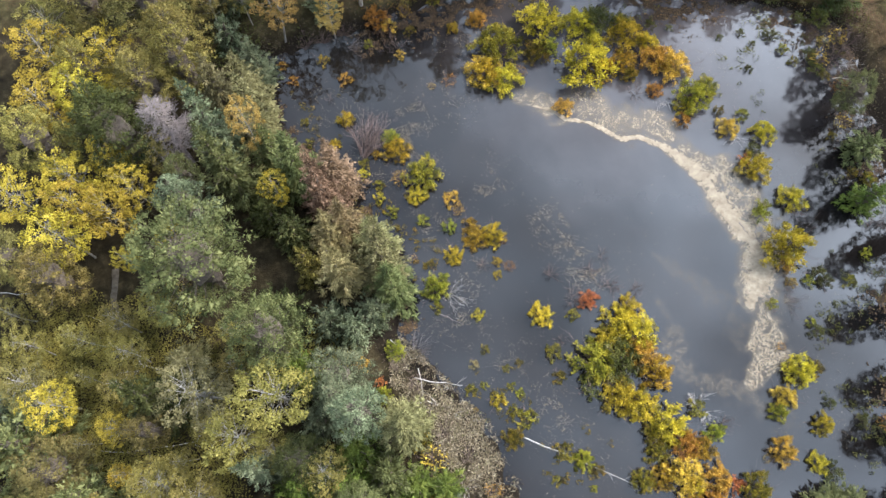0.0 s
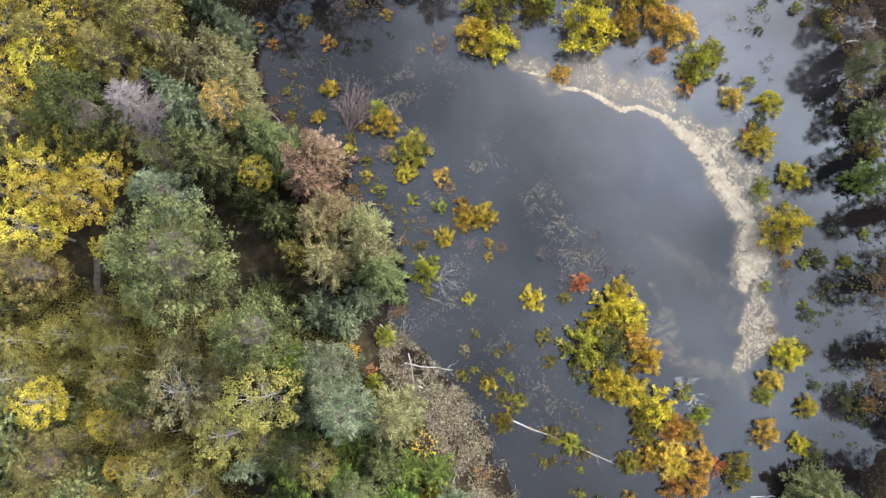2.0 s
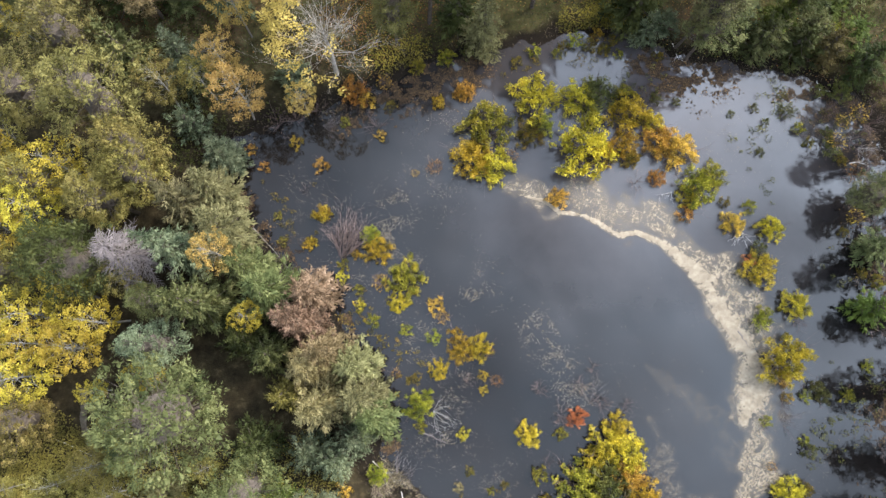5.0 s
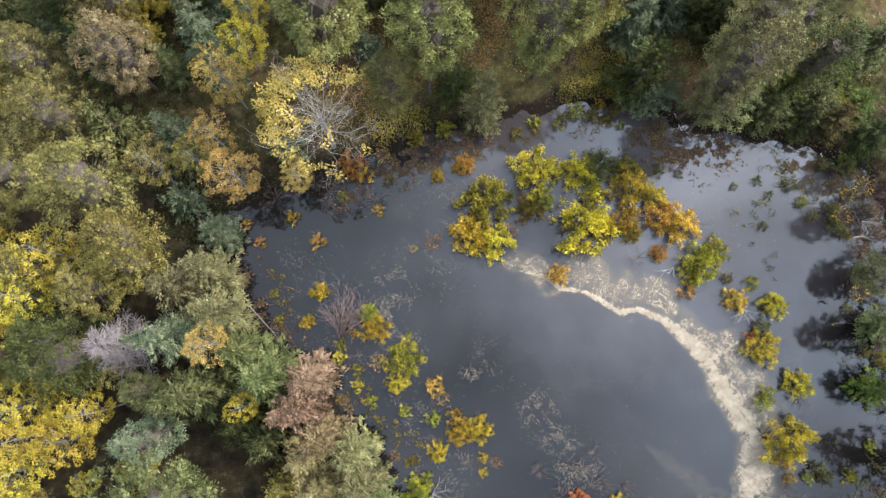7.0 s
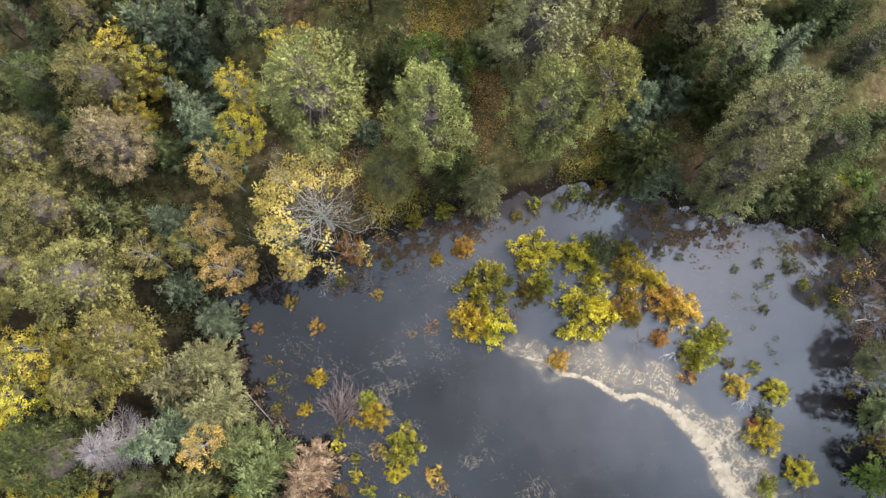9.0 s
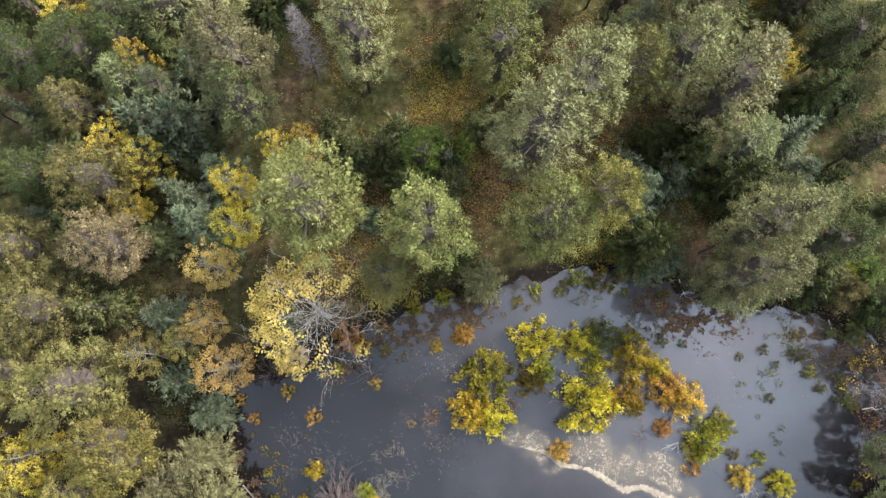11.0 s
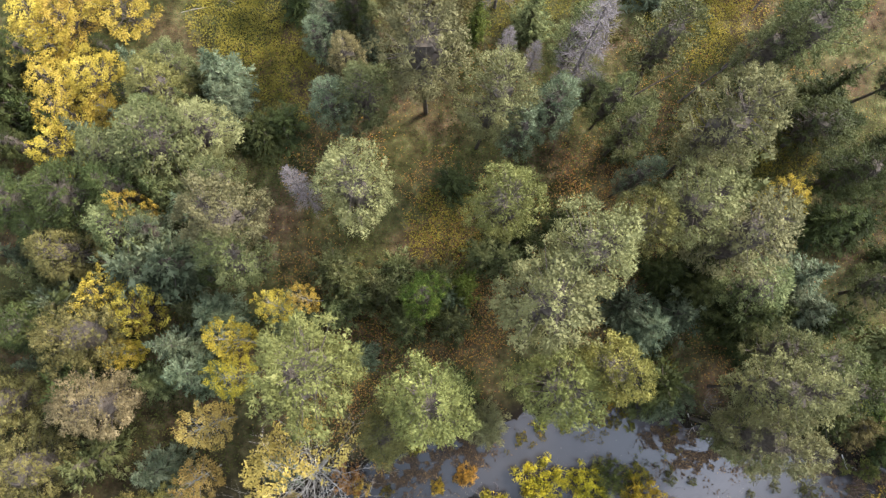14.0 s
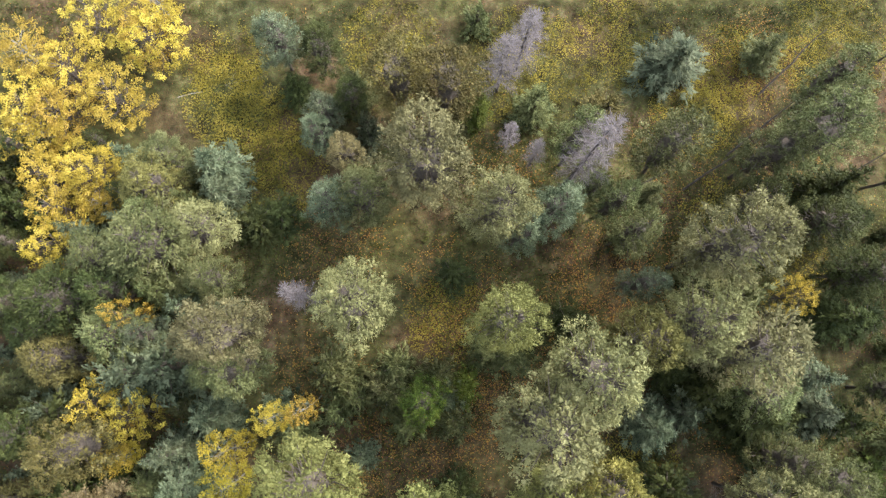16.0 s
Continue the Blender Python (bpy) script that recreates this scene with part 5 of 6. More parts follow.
bush(-10.2, 47, 1.2, "P", 1.3)
bush(-5.2, 48.6, 1.1, "P")
bush(-3.2, 49.8, 1.1, "B")
bush(0.2, 51.6, 0.9, "G")
bush(3.2, 52.6, 0.9, "G")
bush(5.4, 53, 0.8, "D")
bush(-0.6, 5.4, 1.3, "P")
bush(1.2, 3.2, 1.4, "P")
bush(3.4, 1.0, 1.2, "P")
bush(0.2, 0.8, 1.5, "B")
bush(3.0, -1.6, 1.4, "P")
bush(5.6, -2.0, 1.1, "B")
bush(-1.6, 7.4, 1.2, "P")
bush(-3.2, 9.4, 1.2, "P")
bush(4.6, -4.6, 1.4, "P")
bush(1.0, -3.2, 1.3, "G")
bush(-1.2, 2.6, 1.2, "G")
bush(-3.6, 10.8, 1.0, "L")
bush(45.2, 12.6, 1.2, "P")
bush(46.8, 18.0, 1.4, "P")
bush(46.4, 24.0, 1.5, "P")
bush(46.8, 29.8, 1.3, "P")
bush(47.0, 34.6, 1.5, "P")
bush(44.6, 35.6, 1.2, "B")
bush(46.4, 38.4, 1.5, "P")
bush(43.0, 46.8, 1.2, "P")
bush(47.0, 45.6, 1.7, "P")
bush(45.0, 40.0, 1.3, "B")
bush(46.6, 41.2, 1.6, "P")
bush(43.4, 43.6, 1.4, "B")
bush(45.4, 43.8, 1.8, "P")


# ---- dead wood ----
def log(x0, y0, x1, y1, thick, stubs, material, label, name="fallen_log", z0=None, z1=None):
    rng = np.random.default_rng(int(abs(x0 * 31 + y0 * 7)))
    a = np.array((x0, y0, max(float(ground_z(x0, y0)), 0.0) + thick * 0.5 if z0 is None else z0))
    b = np.array((x1, y1, max(float(ground_z(x1, y1)), 0.0) + thick * 0.3 if z1 is None else z1))
    side = np.cross(b - a, (0, 0, 1))
    side /= np.linalg.norm(side)
    spine = [a + (b - a) * u + side * rng.normal(0, 0.05) for u in np.linspace(0, 1, 7)]
    thing = new(name)
    part("trunk", tube([p - a for p in spine], np.linspace(thick, thick * 0.35, 7), 7), material, thing)
    for i in range(stubs):
        twigs = []
        u = rng.uniform(0.3, 1.0)
        d = (b - a) / np.linalg.norm(b - a) * 0.6 + side * rng.choice((-1, 1)) * rng.uniform(0.4, 1.0) + np.array((0, 0, rng.uniform(0, 0.5)))
        twiggy(rng, (b - a) * u, d / np.linalg.norm(d), rng.uniform(0.4, 1.0), thick * 0.28, 1, twigs, 0.4)
        part("branch", joined(twigs), material, thing)
    thing.location = a
    return tagged(thing, label, "log")


log(8.6, 2.7, 19.3, -1.8, 0.06, 7, PALEWOOD, "long bleached fallen trunk lying in the pond")
log(-1.7, 8.2, 2.9, 7.5, 0.07, 5, PALEWOOD, "thin bleached fallen trunk on the muddy shore")
log(-0.6, 6.2, 4.0, 3.9, 0.06, 5, PALEWOOD, "thin bleached fallen trunk on the muddy shore")
log(2.5, -3.5, 3.6, -0.9, 0.06, 4, PALEWOOD, "bleached branch lying in dry grass")
log(0.2, 14.8, 2.9, 13.6, 0.06, 3, DEADWOOD, "thin grey trunk lying in the water")
log(-23.9, 95.9, -15.7, 98.1, 0.05, 3, TAN_TWIG, "pale fallen birch trunk on the forest floor")
log(44.8, 41.3, 46.9, 41.4, 0.07, 2, PALEWOOD, "short bleached trunk lying in the shallows")
log(42.2, 50.2, 42.7, 48.4, 0.06, 2, PALEWOOD, "short bleached trunk lying in the marsh")
log(27.1, 54.4, 27.7, 52.5, 0.06, 2, PALEWOOD, "short bleached trunk lying on the bank")
log(31.0, -4.5, 33.4, -4.5, 0.06, 2, PALEWOOD, "thin bleached trunk lying in the water")
log(-16.3, 34.7, -12.0, 29.8, 0.07, 4, DEADWOOD, "thin grey trunk lying along the shore")
log(-28.0, 9.6, -24.4, 8.6, 0.08, 4, PALEWOOD, "bleached fallen trunk in the clearing")
log(-27.2, 1.6, -20.6, 2.6, 0.09, 5, PALEWOOD, "long bleached fallen trunk in the clearing")
log(-33.6, 10.4, -30.0, 12.0, 0.07, 4, PALEWOOD, "bleached fallen trunk in the clearing")
for x0, y0, x1, y1 in ((-42.4, 16.6, -37.5, 16.3), (-30.5, 1.6, -24.6, 1.2), (-28.4, -0.2, -22.1, -1.0), (-33.7, 14.3, -28.2, 12.0), (-1.3, 9.2, -0.7, 5.4), (2.7, -1.1, 3.4, -2.5), (-4.1, 12.0, -1.6, 9.8), (-0.3, 6.5, 1.9, 4.5), (-34.7, 8.8, -32.1, 7.2)):
    log(x0, y0, x1, y1, 0.05, 4, PALEWOOD, "thin bleached dead stem lying on the ground", "fallen_log")
log(32.0, 24.2, 32.9, 22.6, 0.07, 0, DEADWOOD, "dark stick floating in the foam")
for x0, y0, x1, y1 in ((19.2, 84.6, 26.6, 87.6), (32.4, 89.6, 38.8, 94.8), (27.6, 86.0, 34.0, 90.0), (36.0, 96.0, 41.0, 101.0), (40.4, 84.6, 45.6, 88.4)):
    log(x0, y0, x1, y1, 0.13, 3, BARK, "dark leaning dead trunk in the open forest", "leaning_trunk", None, 6.5)


def driftwood(x, y, wide, tall, material, label, seed, stems=9, turn=0.0):
    rng = np.random.default_rng(seed)
    wood = []
    for i in range(stems):
        a, lift = turn + rng.uniform(-1.3, 1.3), rng.uniform(0.05, 0.7)
        d = np.array((math.cos(a) * math.cos(lift), math.sin(a) * math.cos(lift), math.sin(lift) * tall))
        twiggy(rng, np.zeros(3), d / np.linalg.norm(d), wide * rng.uniform(0.5, 1.0), 0.018, 2, wood, 0.45)
    ob = part("driftwood", joined(wood), material)
    ob.location = (x, y, max(float(ground_z(x, y)), 0.0))
    return tagged(ob, label, "driftwood")


driftwood(1.7, 16.6, 2.3, 1.0, PALEWOOD, "bleached forked branch beside a lime shrub in the pond", 3, 8, -0.1)
driftwood(33.2, 34.0, 1.5, 1.0, PALEWOOD, "white dead branches sticking out of the pond", 4, 9, -1.5)
driftwood(26.1, 38.3, 1.5, 1.0, PALEWOOD, "white dead branches sticking out of the pond", 5, 8, -1.7)
driftwood(25.2, 5.6, 1.4, 1.0, PALEWOOD, "white dead branches sticking out of the pond", 6, 10, 2.0)
driftwood(26.2, 5.0, 1.2, 1.0, PALEWOOD, "white dead branches sticking out of the pond", 7, 7, -1.2)
driftwood(45.9, 43.0, 1.6, 1.0, PALEWOOD, "bleached branches among marsh shrubs", 8, 8, -1.0)
driftwood(16.9, 17.2, 1.9, 0.6, DEADWOOD, "grey leafless branches lying over the water", 9, 7, 1.2)
bush(18.0, 17.4, 1.2, "P")
bush(16.0, 19.0, 1.0, "P")
bush(17.4, 20.6, 0.9, "P")
driftwood(-1.8, 10.6, 2.2, 0.8, DEADWOOD, "grey brushwood heaped on the shore", 10, 16, 0.4)
driftwood(-27.6, 9.0, 1.6, 0.8, PALEWOOD, "bleached brushwood in the clearing", 12, 12, 2.4)
driftwood(35.4, 15.6, 1.6, 0.8, DEADWOOD, "grey brushwood beside the foam", 13, 12, 0.2)
driftwood(-9.6, 45.4, 2.0, 0.8, DEADWOOD, "grey leafless branches leaning over the water", 14, 12, -0.8)
driftwood(28.6, 55.2, 2.0, 0.8, DEADWOOD, "grey brushwood on the bank", 15, 12, 0.3)

# the big leafless willow that leans over the water
willow = new("leafless_willow")
rng = np.random.default_rng(17)
stems, sprays = [], []
for i in range(17):
    a, lift = 1.25 + rng.normal(0, 0.42), rng.uniform(0.12, 0.95)
    d = np.array((math.cos(a) * math.cos(lift), math.sin(a) * math.cos(lift), math.sin(lift)))
    foot, reach = np.array((rng.normal(0, 0.2), rng.normal(0, 0.2), -0.1)), rng.uniform(2.6, 4.6)
    knee = foot + d * reach * 0.45 + rng.normal(0, 0.12, 3)
    stems.append(tube([foot, (foot + knee) / 2 + rng.normal(0, 0.08, 3), knee], [0.06, 0.05, 0.034], 5))
    for k in range(3):
        e = d + rng.normal(0, 0.32, 3)
        twiggy(rng, knee - d * 0.3 * k, e / np.linalg.norm(e), reach * rng.uniform(0.4, 0.62), 0.03, 2, sprays, 0.6)
part("trunk", joined(stems), TWIG, willow)
part("brushwood", joined(sprays), TWIG, willow)
willow.location = (-7.4, 31.6, 0)
tagged(willow, "large leafless pinkish-grey willow leaning out over the pond", "bush")


# ---- foam and floating scraps ----
def smooth_noise(seed):
    rng = np.random.default_rng(seed)
    k, ph = rng.normal(0, 1, (26, 2)), rng.uniform(0, 6.28, 26)

    def value(x, y, scale):
        s = 0
        for (a, b), p in zip(k, ph):
            s = s + np.sin((a * x + b * y) * scale + p)
        return s / 5.0
    return value


grain_a, grain_b, grain_c = smooth_noise(1), smooth_noise(2), smooth_noise(3)
FOAM_LINE = [(10.3, 38.1, 0.10), (13.0, 37.4, 0.15), (14.6, 36.2, 0.15), (17.0, 35.9, 0.2), (18.5, 35.1, 0.3), (20.5, 33.8, 0.3), (22.3, 34.1, 0.25), (24.2, 33.3, 0.45), (25.9, 32.2, 0.6),
             (27.8, 30.4, 0.8), (29.4, 28.6, 1.0), (30.5, 26.4, 1.1), (31.8, 24.1, 1.3), (33.0, 22.0, 1.5), (33.3, 19.5, 1.7), (32.5, 17.1, 1.5), (31.9, 15.4, 0.6)]


def line_field(x, y, line):
    """How far inside the band round the line a place lies: 1 on its middle, 0 on its edge."""
    best = np.full(x.shape, -9.0)
    for (ax, ay, aw), (bx, by, bw) in zip(line, line[1:]):
        ux, uy = bx - ax, by - ay
        s = np.clip(((x - ax) * ux + (y - ay) * uy) / (ux * ux + uy * uy), 0, 1)
        best = np.maximum(best, 1 - np.hypot(x - ax - s * ux, y - ay - s * uy) / (aw + s * (bw - aw)))
    return best


SHEET = [(24.0, 35.2, 0.9), (27.0, 33.0, 1.3), (30.0, 30.6, 1.9), (33.0, 27.2, 2.4), (34.6, 24.0, 2.0), (35.0, 20.0, 1.6), (34.0, 16.0, 1.7), (32.6, 13.0, 1.9), (32.4, 10.0, 1.6), (31.0, 7.4, 1.0)]
STREAK = [(22.6, 20.8, 0.3), (27.0, 17.2, 1.3), (29.6, 14.6, 2.0), (31.4, 11.0, 1.8)]
SCUM = [(9.6, 38.8, 1.2), (13.0, 37.8, 1.6), (17.0, 37.2, 2.2), (21.0, 36.2, 2.2), (25.0, 35.8, 1.6)]
SOUTH = [(22.6, 15.6, 0.8), (24.4, 12.4, 1.3), (23.6, 9.6, 1.2), (27.0, 7.6, 1.3), (30.6, 6.6, 1.4), (33.0, 4.0, 1.6)]


VEILS = ((SHEET, 0.62), (STREAK, 0.28), (SCUM, 0.56), (SOUTH, 0.36))


def foam_depth(x, y):
    """How thick the foam lies: 1 on the crest of the drift, thinning out to nought over the water."""
    core = line_field(x, y, FOAM_LINE) + 0.30 * grain_a(x, y, 1.3) + 0.16 * grain_b(x, y, 3.6)
    best = np.where(core > -0.5, np.clip(0.56 + 0.62 * core, 0, 1.15), 0)
    for line, most in VEILS:
        f = line_field(x, y, line)
        best = np.maximum(best, most * np.clip(1.1 * (f + 0.30 + 0.40 * grain_c(x, y, 1.1) + 0.2 * grain_a(x, y, 3.0)), 0, 1))
    return best


def foam_sheet(x0, x1, y0, y1, step, z):
    xs, ys = np.arange(x0, x1, step), np.arange(y0, y1, step)
    gx, gy = np.meshgrid(xs, ys)
    depth = foam_depth(gx, gy)
    on = np.maximum.reduce((depth[:-1, :-1], depth[1:, :-1], depth[:-1, 1:], depth[1:, 1:])) > 0.02
    i = (np.arange(len(ys) - 1)[:, None] * len(xs) + np.arange(len(xs) - 1))[on]
    quads = np.stack((i, i + 1, i + 1 + len(xs), i + len(xs)), 1)
    used, inverse = np.unique(quads, return_inverse=True)
    d = depth.ravel()[used]
    v = np.stack((gx.ravel()[used], gy.ravel()[used], z + 0.02 * d), 1)
    ob = part("foam", (v, inverse.reshape(-1, 4).tolist()), FOAM)
    ob.data.attributes.new("depth", "FLOAT", "POINT").data.foreach_set("value", d)
    return tagged(ob, "cream-coloured foam drifted in a band with broken threads", "foam", kind="stuff")


foam_sheet(5, 40, -4, 44, 0.14, 0.012)


def scraps(name, spots, material, label, category, seed, size=(0.04, 0.11), thick=5):
    """Scraps that float flat, strewn thickest about the middle of each spot (x, y, reach, how many)."""
    rng = np.random.default_rng(seed)
    at = np.concatenate([np.stack((rng.normal(x, r * 0.5, n * thick), rng.normal(y, r * 0.5, n * thick)), 1) for x, y, r, n in spots])
    clump = grain_b(at[:, 0], at[:, 1], 2.6) + 0.7 * grain_a(at[:, 0], at[:, 1], 6.0) + rng.normal(0, 0.4, len(at)) > 0.35
    at = at[clump & (land_side(at[:, 0], at[:, 1]) < -0.1)]
    a = rng.uniform(0, 6.28, len(at))
    base = np.column_stack((at, rng.uniform(0.008, 0.03, len(at))))
    way = np.column_stack((np.cos(a), np.sin(a), rng.uniform(0, 0.2, len(at))))
    s = rng.uniform(*size, len(at)) * rng.uniform(0.6, 1.3, len(at))
    ob = part(name, kites(base, way, np.tile((0, 0, 1.0), (len(at), 1)), s, s * 0.6), material)
    return tagged(ob, label, category, kind="stuff")


scraps("floating_leaves", [(-3.6, 33.0, 2.2, 700), (-2.4, 36.4, 2.6, 500), (-0.6, 30.6, 1.6, 250), (12.6, 24.0, 2.2, 520), (13.6, 22.0, 1.8, 300), (14.6, 20.0, 2.0, 260), (5.6, 27.6, 1.0, 130), (8.4, 27.2, 1.2, 160),
                           (16.2, 18.4, 2.6, 420), (6.2, 29.6, 2.6, 120), (2.6, 40.0, 4.5, 420), (3.6, 45.0, 4.0, 320)], DEBRIS,
       "drifts of pale leaf scraps floating on the pond", "floating leaves", 31)
scraps("floating_scraps", [(2.6, 14.6, 3.6, 700), (3.4, 19.6, 3.0, 420), (0.4, 24.0, 3.2, 520), (-5.6, 31.0, 4.0, 560), (-10.6, 37.0, 4.6, 520), (12.0, 5.0, 3.4, 520), (8.0, 9.0, 4.0, 420), (14.0, 0.6, 4.0, 300),
                           (20.0, 46.0, 5.5, 420), (33.0, 44.0, 4.2, 360), (40.0, 46.0, 3.6, 260), (38.0, 16.0, 5.0, 360), (38.0, 6.0, 5.5, 360), (20.0, 20.0, 9.0, 160)], DEBRIS,
       "scattered leaf scraps and duckweed on dark water", "floating leaves", 32, (0.035, 0.10))


scraps("sodden_leaves", [(-2.0, 49.0, 2.6, 2200), (1.6, 50.6, 2.6, 2200), (5.6, 51.6, 2.4, 1800), (-7.0, 46.4, 2.2, 900), (25.0, 51.4, 2.6, 2600), (28.4, 50.4, 2.4, 2200), (31.6, 50.6, 2.0, 900), (44.0, 47.0, 3.4, 2600), (47.4, 43.0, 3.0, 2200), (46.6, 36.0, 2.6, 1200), (47.0, 30.0, 2.6, 900), (40.0, 49.4, 2.2, 1200),
                         (-17.4, 37.0, 1.2, 900), (-16.0, 34.2, 1.2, 900), (-12.8, 31.6, 1.4, 900), (-9.4, 28.6, 1.3, 900), (-7.0, 25.2, 1.1, 800), (-4.6, 21.0, 1.0, 700), (-3.0, 16.4, 1.0, 600), (-2.8, 13.6, 1.0, 600), (46.6, 16.0, 3.0, 1500), (45.4, 6.0, 3.0, 1500)], LEAVES_AND_REFLECTIONS,
       "sodden dark brown leaves, mud and painted-in tree reflections in the shallows", "sodden leaves", 33, (0.10, 0.26), 3)


# ---- small sprouts standing in the water, too many to count ----
def sprouts(name, spots, material, label, category, seed, leaf=0.17, tall=0.35, clear=-0.3):
    rng = np.random.default_rng(seed)
    base, way, ups, length = [], [], [], []
    for x, y, r, n in spots:
        for _ in range(n):
            cx, cy = rng.normal(x, r * 0.55), rng.normal(y, r * 0.55)
            if float(land_side(cx, cy)) > clear:
                continue
            w = rng.uniform(0.12, 0.38)
            m = int(8 + 46 * w)
            b, d, u, s = clump_leaves(rng, np.array((cx, cy, tall * rng.uniform(0.2, 0.6))), w, m, leaf, 0.6)
            b[:, 2] = np.maximum(b[:, 2], 0.01)
            base.append(b), way.append(d), ups.append(u), length.append(s)
    base, way, ups, length = (np.concatenate(q) for q in (base, way, ups, length))
    ob = part(name, kites(base, way, ups, length, length * 0.5), material)
    return tagged(ob, label, category, kind="stuff")


sprouts("water_plants", [(-5.6, 25.6, 2.6, 22), (-2.4, 22.6, 2.6, 26), (-0.6, 19.6, 2.0, 12), (-13.0, 36.0, 3.2, 16), (7.0, 6.0, 3.4, 20), (13.5, 0.4, 3.0, 22), (17.5, 54.0, 3.2, 44), (11.5, 52.4, 2.0, 16)], LEAF["G"],
        "small yellow-green plants sprouting from shallow water", "water plants", 41)
sprouts("dark_water_plants", [(38.0, 48.4, 2.2, 26), (35.0, 45.0, 2.6, 14), (40.5, 14.0, 3.0, 30), (41.0, 6.0, 3.4, 30), (42.0, 2.0, 3.0, 24), (34.5, 38.0, 3.0, 10), (44.0, 30.0, 3.0, 10), (44.5, 46.0, 2.6, 26), (24.0, 50.6, 2.4, 12), (44.0, 18.0, 3.0, 22)], LEAF["D"],
        "small dark olive plants sprouting from shallow water", "water plants", 42)


# ---- the forest floor ----
def floor_leaves(name, count, area, pick, material, label, category, seed, size, upright, lift, slim=0.65, from_shore=0.3, spots=None):
    rng = np.random.default_rng(seed)
    x, y = rng.uniform(area[0], area[1], count), rng.uniform(area[2], area[3], count)
    if spots:
        at = np.array(spots)[rng.choice(len(spots), count, p=np.array([q[2] ** 2 for q in spots]) / sum(q[2] ** 2 for q in spots))]
        way, off = rng.uniform(0, 6.28, count), 1.15 * np.sqrt(rng.uniform(0, 1, count))
        x, y = at[:, 0] + np.cos(way) * off * at[:, 2], at[:, 1] + np.sin(way) * off * at[:, 2]
    ok = (land_side(x, y) > from_shore) & (pick(x, y) + rng.normal(0, 0.25, count) > 0)
    x, y = x[ok], y[ok]
    a = rng.uniform(0, 6.28, len(x))
    base = np.column_stack((x, y, np.maximum(ground_z(x, y), 0) + rng.uniform(0.01, lift, len(x))))
    way = np.column_stack((np.cos(a), np.sin(a), rng.uniform(0, upright, len(x))))
    s = size * rng.uniform(0.6, 1.5, len(x))
    ob = part(name, kites(base, way, np.tile((0, 0, 1.0), (len(x), 1)) + rng.normal(0, 0.3, (len(x), 3)), s, s * slim), material)
    return tagged(ob, label, category, kind="stuff")


def about(spots):
    """Thick near the middle of the spots (x, y, reach), thinning out and ragged towards their edges."""
    def value(x, y):
        best = np.full(x.shape, -1.2)
        for sx, sy, r in spots:
            best = np.maximum(best, 1 - np.hypot(x - sx, y - sy) / r)
        return np.clip(best, -1.2, 0.45) + 0.30 * grain_b(x, y, 1.3) + 0.18 * grain_a(x, y, 3.1)
    return value


YELLOW_SPOTS = [(-14.6, 92.0, 5.0), (-13.1, 87.6, 4.2), (-18.2, 95.4, 4.6), (-19.2, 100, 4.0), (3.6, 73.0, 4.0), (29.6, 94.2, 4.5), (33, 98, 5.0), (22.3, 102, 5.0), (44, 101, 6.0), (38.4, 81.2, 5.0), (21.6, 58.4, 4.0), (18.3, 56.6, 3.0), (-1.7, 53.4, 3.0), (12, 99, 6.0), (-2, 101, 5.0), (32, 82, 5)]
LITTER_SPOTS = [(15.7, 73.2, 4.0), (18.2, 77.7, 4.2), (11.6, 67.7, 4.6), (-4.9, 64.7, 3.6), (7.7, 65.6, 4.2), (-9.3, 68.0, 4.0), (5.5, 62.2, 4.0), (31.3, 61.0, 4.0), (39.1, 63, 3.0), (-2.7, 58.9, 4.6), (27.5, 90.0, 4.6), (36.6, 100, 5.0), (-6.2, 54.6, 4.0), (-8, 80, 5), (4, 76, 5), (22, 73, 4), (30, 76, 4.4), (20.4, 67, 3.2), (38, 88, 5), (24, 82, 4.4), (16, 62, 3.4), (9, 88, 4)]
floor_leaves("fallen_leaves", 75000, (-42, 50, 50, 106), about(LITTER_SPOTS), LITTER, "fallen orange, brown and yellow leaves on the forest floor", "fallen leaves", 51, 0.13, 0.3, 0.08, spots=LITTER_SPOTS)
floor_leaves("yellow_undergrowth", 100000, (-42, 50, 52, 106), about(YELLOW_SPOTS), HERB_YELLOW, "low yellowing herbs covering the forest floor", "undergrowth", 52, 0.15, 0.8, 0.3, spots=YELLOW_SPOTS)
floor_leaves("scattered_leaves", 36000, (-42, 50, 50, 106), lambda x, y: grain_a(x, y, 0.5) + 0.4 * grain_c(x, y, 1.5) - 0.1, LITTER, "scattered fallen leaves on the forest floor", "fallen leaves", 56, 0.13, 0.3, 0.06)
floor_leaves("green_undergrowth", 120000, (-44, 50, 40, 106), lambda x, y: grain_c(x, y, 0.3) + 0.4 * grain_a(x, y, 1.0) - 0.3, HERB_GREEN, "low green herbs and grass under the trees", "undergrowth", 53, 0.2, 0.9, 0.35)
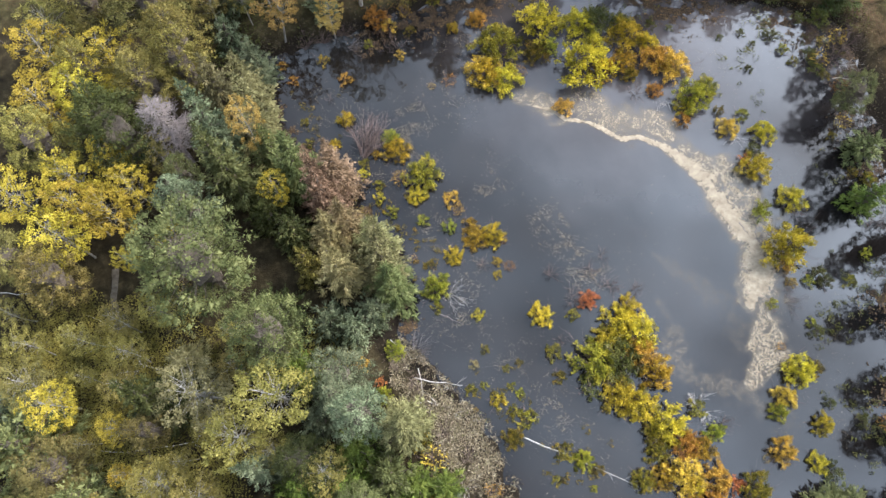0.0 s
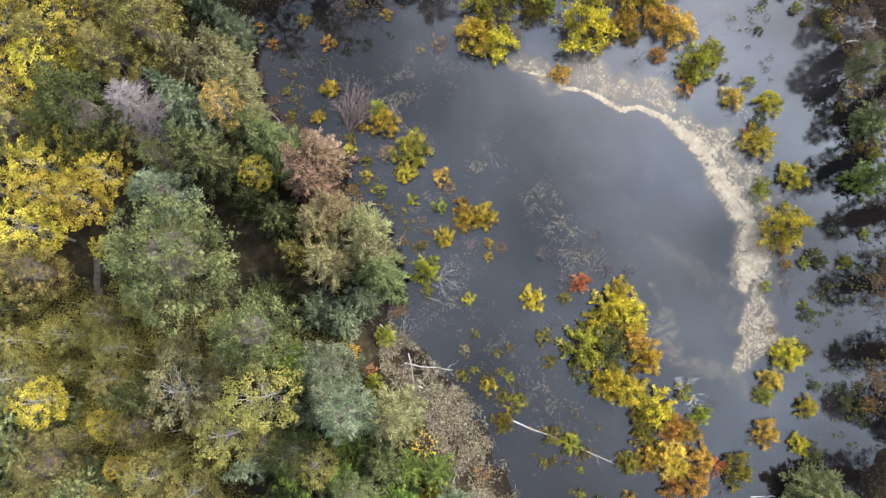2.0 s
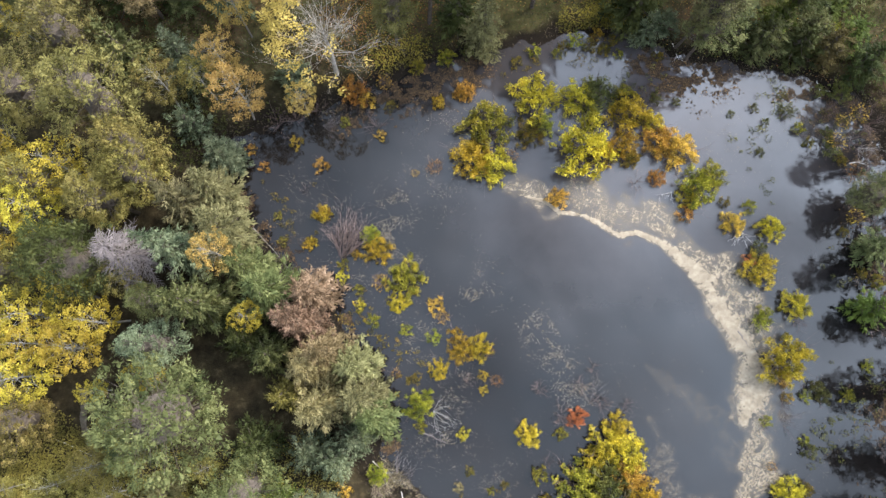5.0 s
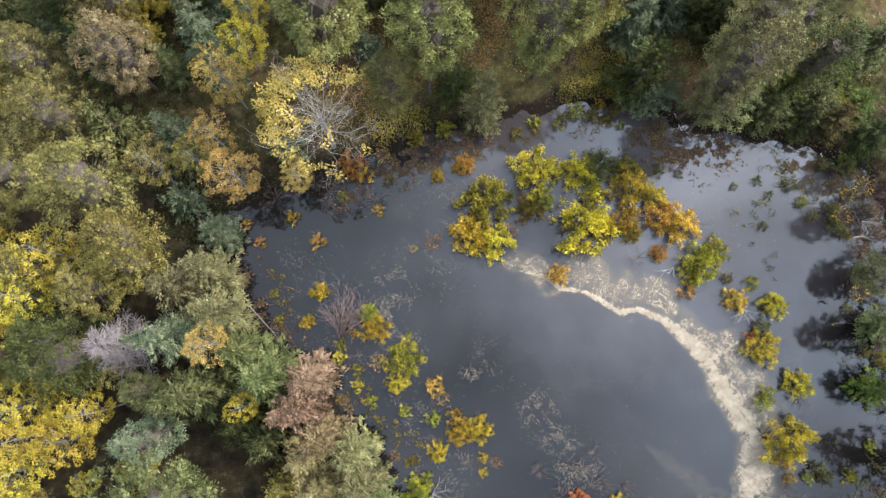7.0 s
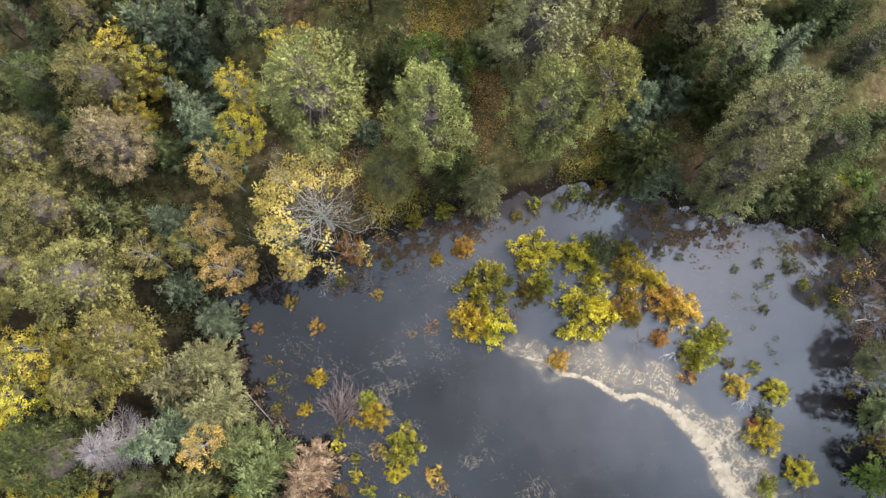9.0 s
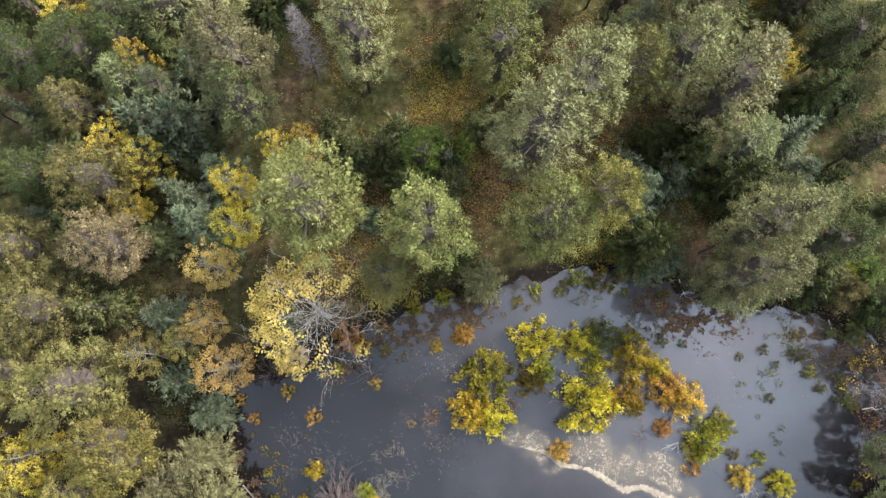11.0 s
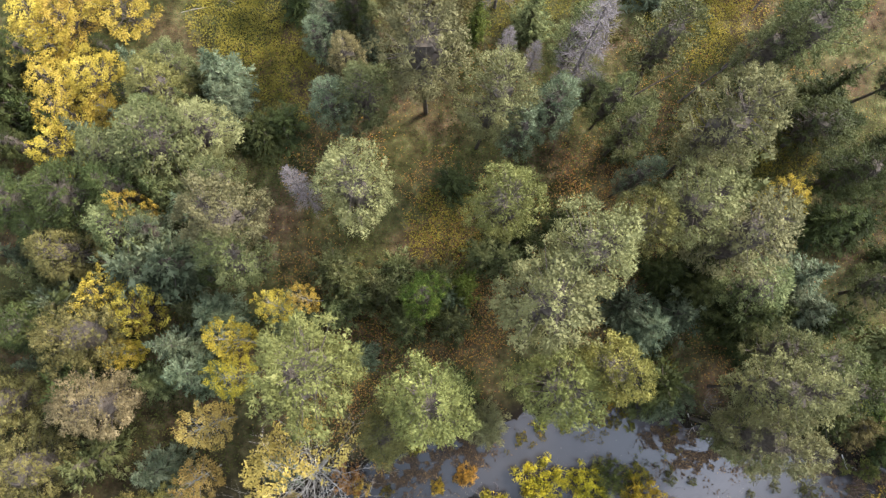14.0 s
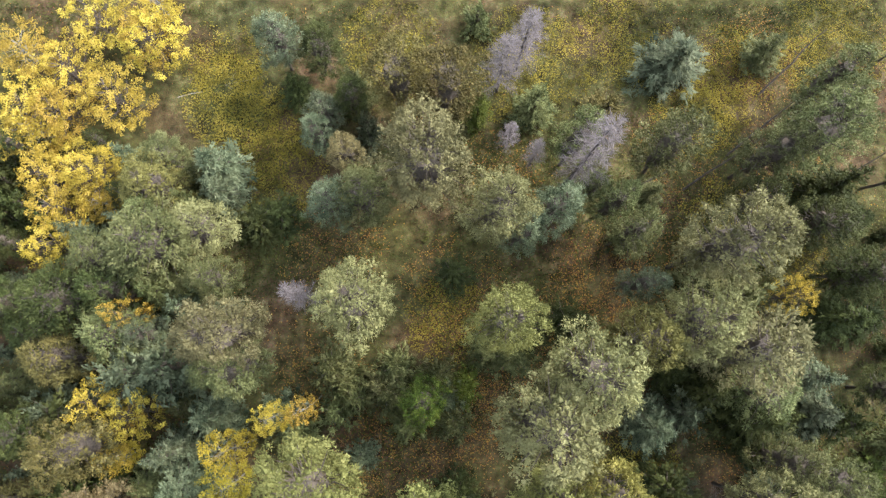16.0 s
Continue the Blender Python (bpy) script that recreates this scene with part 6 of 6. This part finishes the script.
CLEARING = [(-36.1, 12.2, 5), (-37, 8, 5), (-33.4, 11, 4), (-26, 12, 5), (-24, 2, 6), (-10.3, 11.2, 3.5), (-30, 0, 6), (-30, 8, 5), (-18, 9, 4), (-36, 2, 5), (-20, -3, 5)]
floor_leaves("clearing_undergrowth", 80000, (-44, 8, -10, 20), about(CLEARING), HERB_OLIVE, "low yellowing shrubs in the western clearing", "undergrowth", 54, 0.15, 0.8, 0.4, spots=CLEARING)
floor_leaves("shore_brush", 110000, (-24, 52, -8, 60), lambda x, y: np.where((land_side(x, y) > -0.9) & (land_side(x, y) < 3.4), 0.25 + 0.5 * grain_a(x, y, 0.9) - 0.12 * np.abs(land_side(x, y) - 0.8), -9), BRUSH, "brown sedge and brushwood along the water's edge", "sedge", 57, 0.34, 1.3, 0.15, 0.16, -1.0)
floor_leaves("dry_grass", 90000, (-4, 12, -9, 12), lambda x, y: 0.55 - np.abs(land_side(x, y) - 1.9) * 0.34 + 0.6 * grain_a(x, y, 0.9) + 0.3 * grain_b(x, y, 2.6), STRAW, "pale dry grass along the muddy shore", "grass", 55, 0.36, 2.0, 0.10, 0.11, -0.6)


# ---- the trodden path through the western clearing ----
def trail(points, half):
    rng = np.random.default_rng(61)
    v, f = [], []
    pts = np.array(points)
    for i in range(len(pts) * 4 - 3):
        k, u = min(i // 4, len(pts) - 2), i / 4 - min(i // 4, len(pts) - 2)
        p, d = pts[k] * (1 - u) + pts[k + 1] * u, pts[k + 1] - pts[k]
        side = np.array((-d[1], d[0])) / np.linalg.norm(d)
        for s in (-1.0, -0.35, 0.35, 1.0):
            q = p + side * s * half * rng.uniform(0.75, 1.25)
            v.append((q[0], q[1], float(ground_z(q[0], q[1])) + (0.03 if abs(s) < 0.9 else -0.02)))
        if i:
            f += [[(i - 1) * 4 + c, (i - 1) * 4 + c + 1, i * 4 + c + 1, i * 4 + c] for c in range(3)]
    return np.array(v), f


trodden = part("trail", trail([(-31.6, 19.0), (-31.2, 15.6), (-30.2, 12.4), (-29.4, 9.4), (-28.2, 6.4), (-26.6, 3.0), (-25.6, 0.0), (-24.8, -6.0)], 0.42), PATH_SOIL)
tagged(trodden, "narrow trodden path of bare grey soil through the clearing", "path", kind="structure")
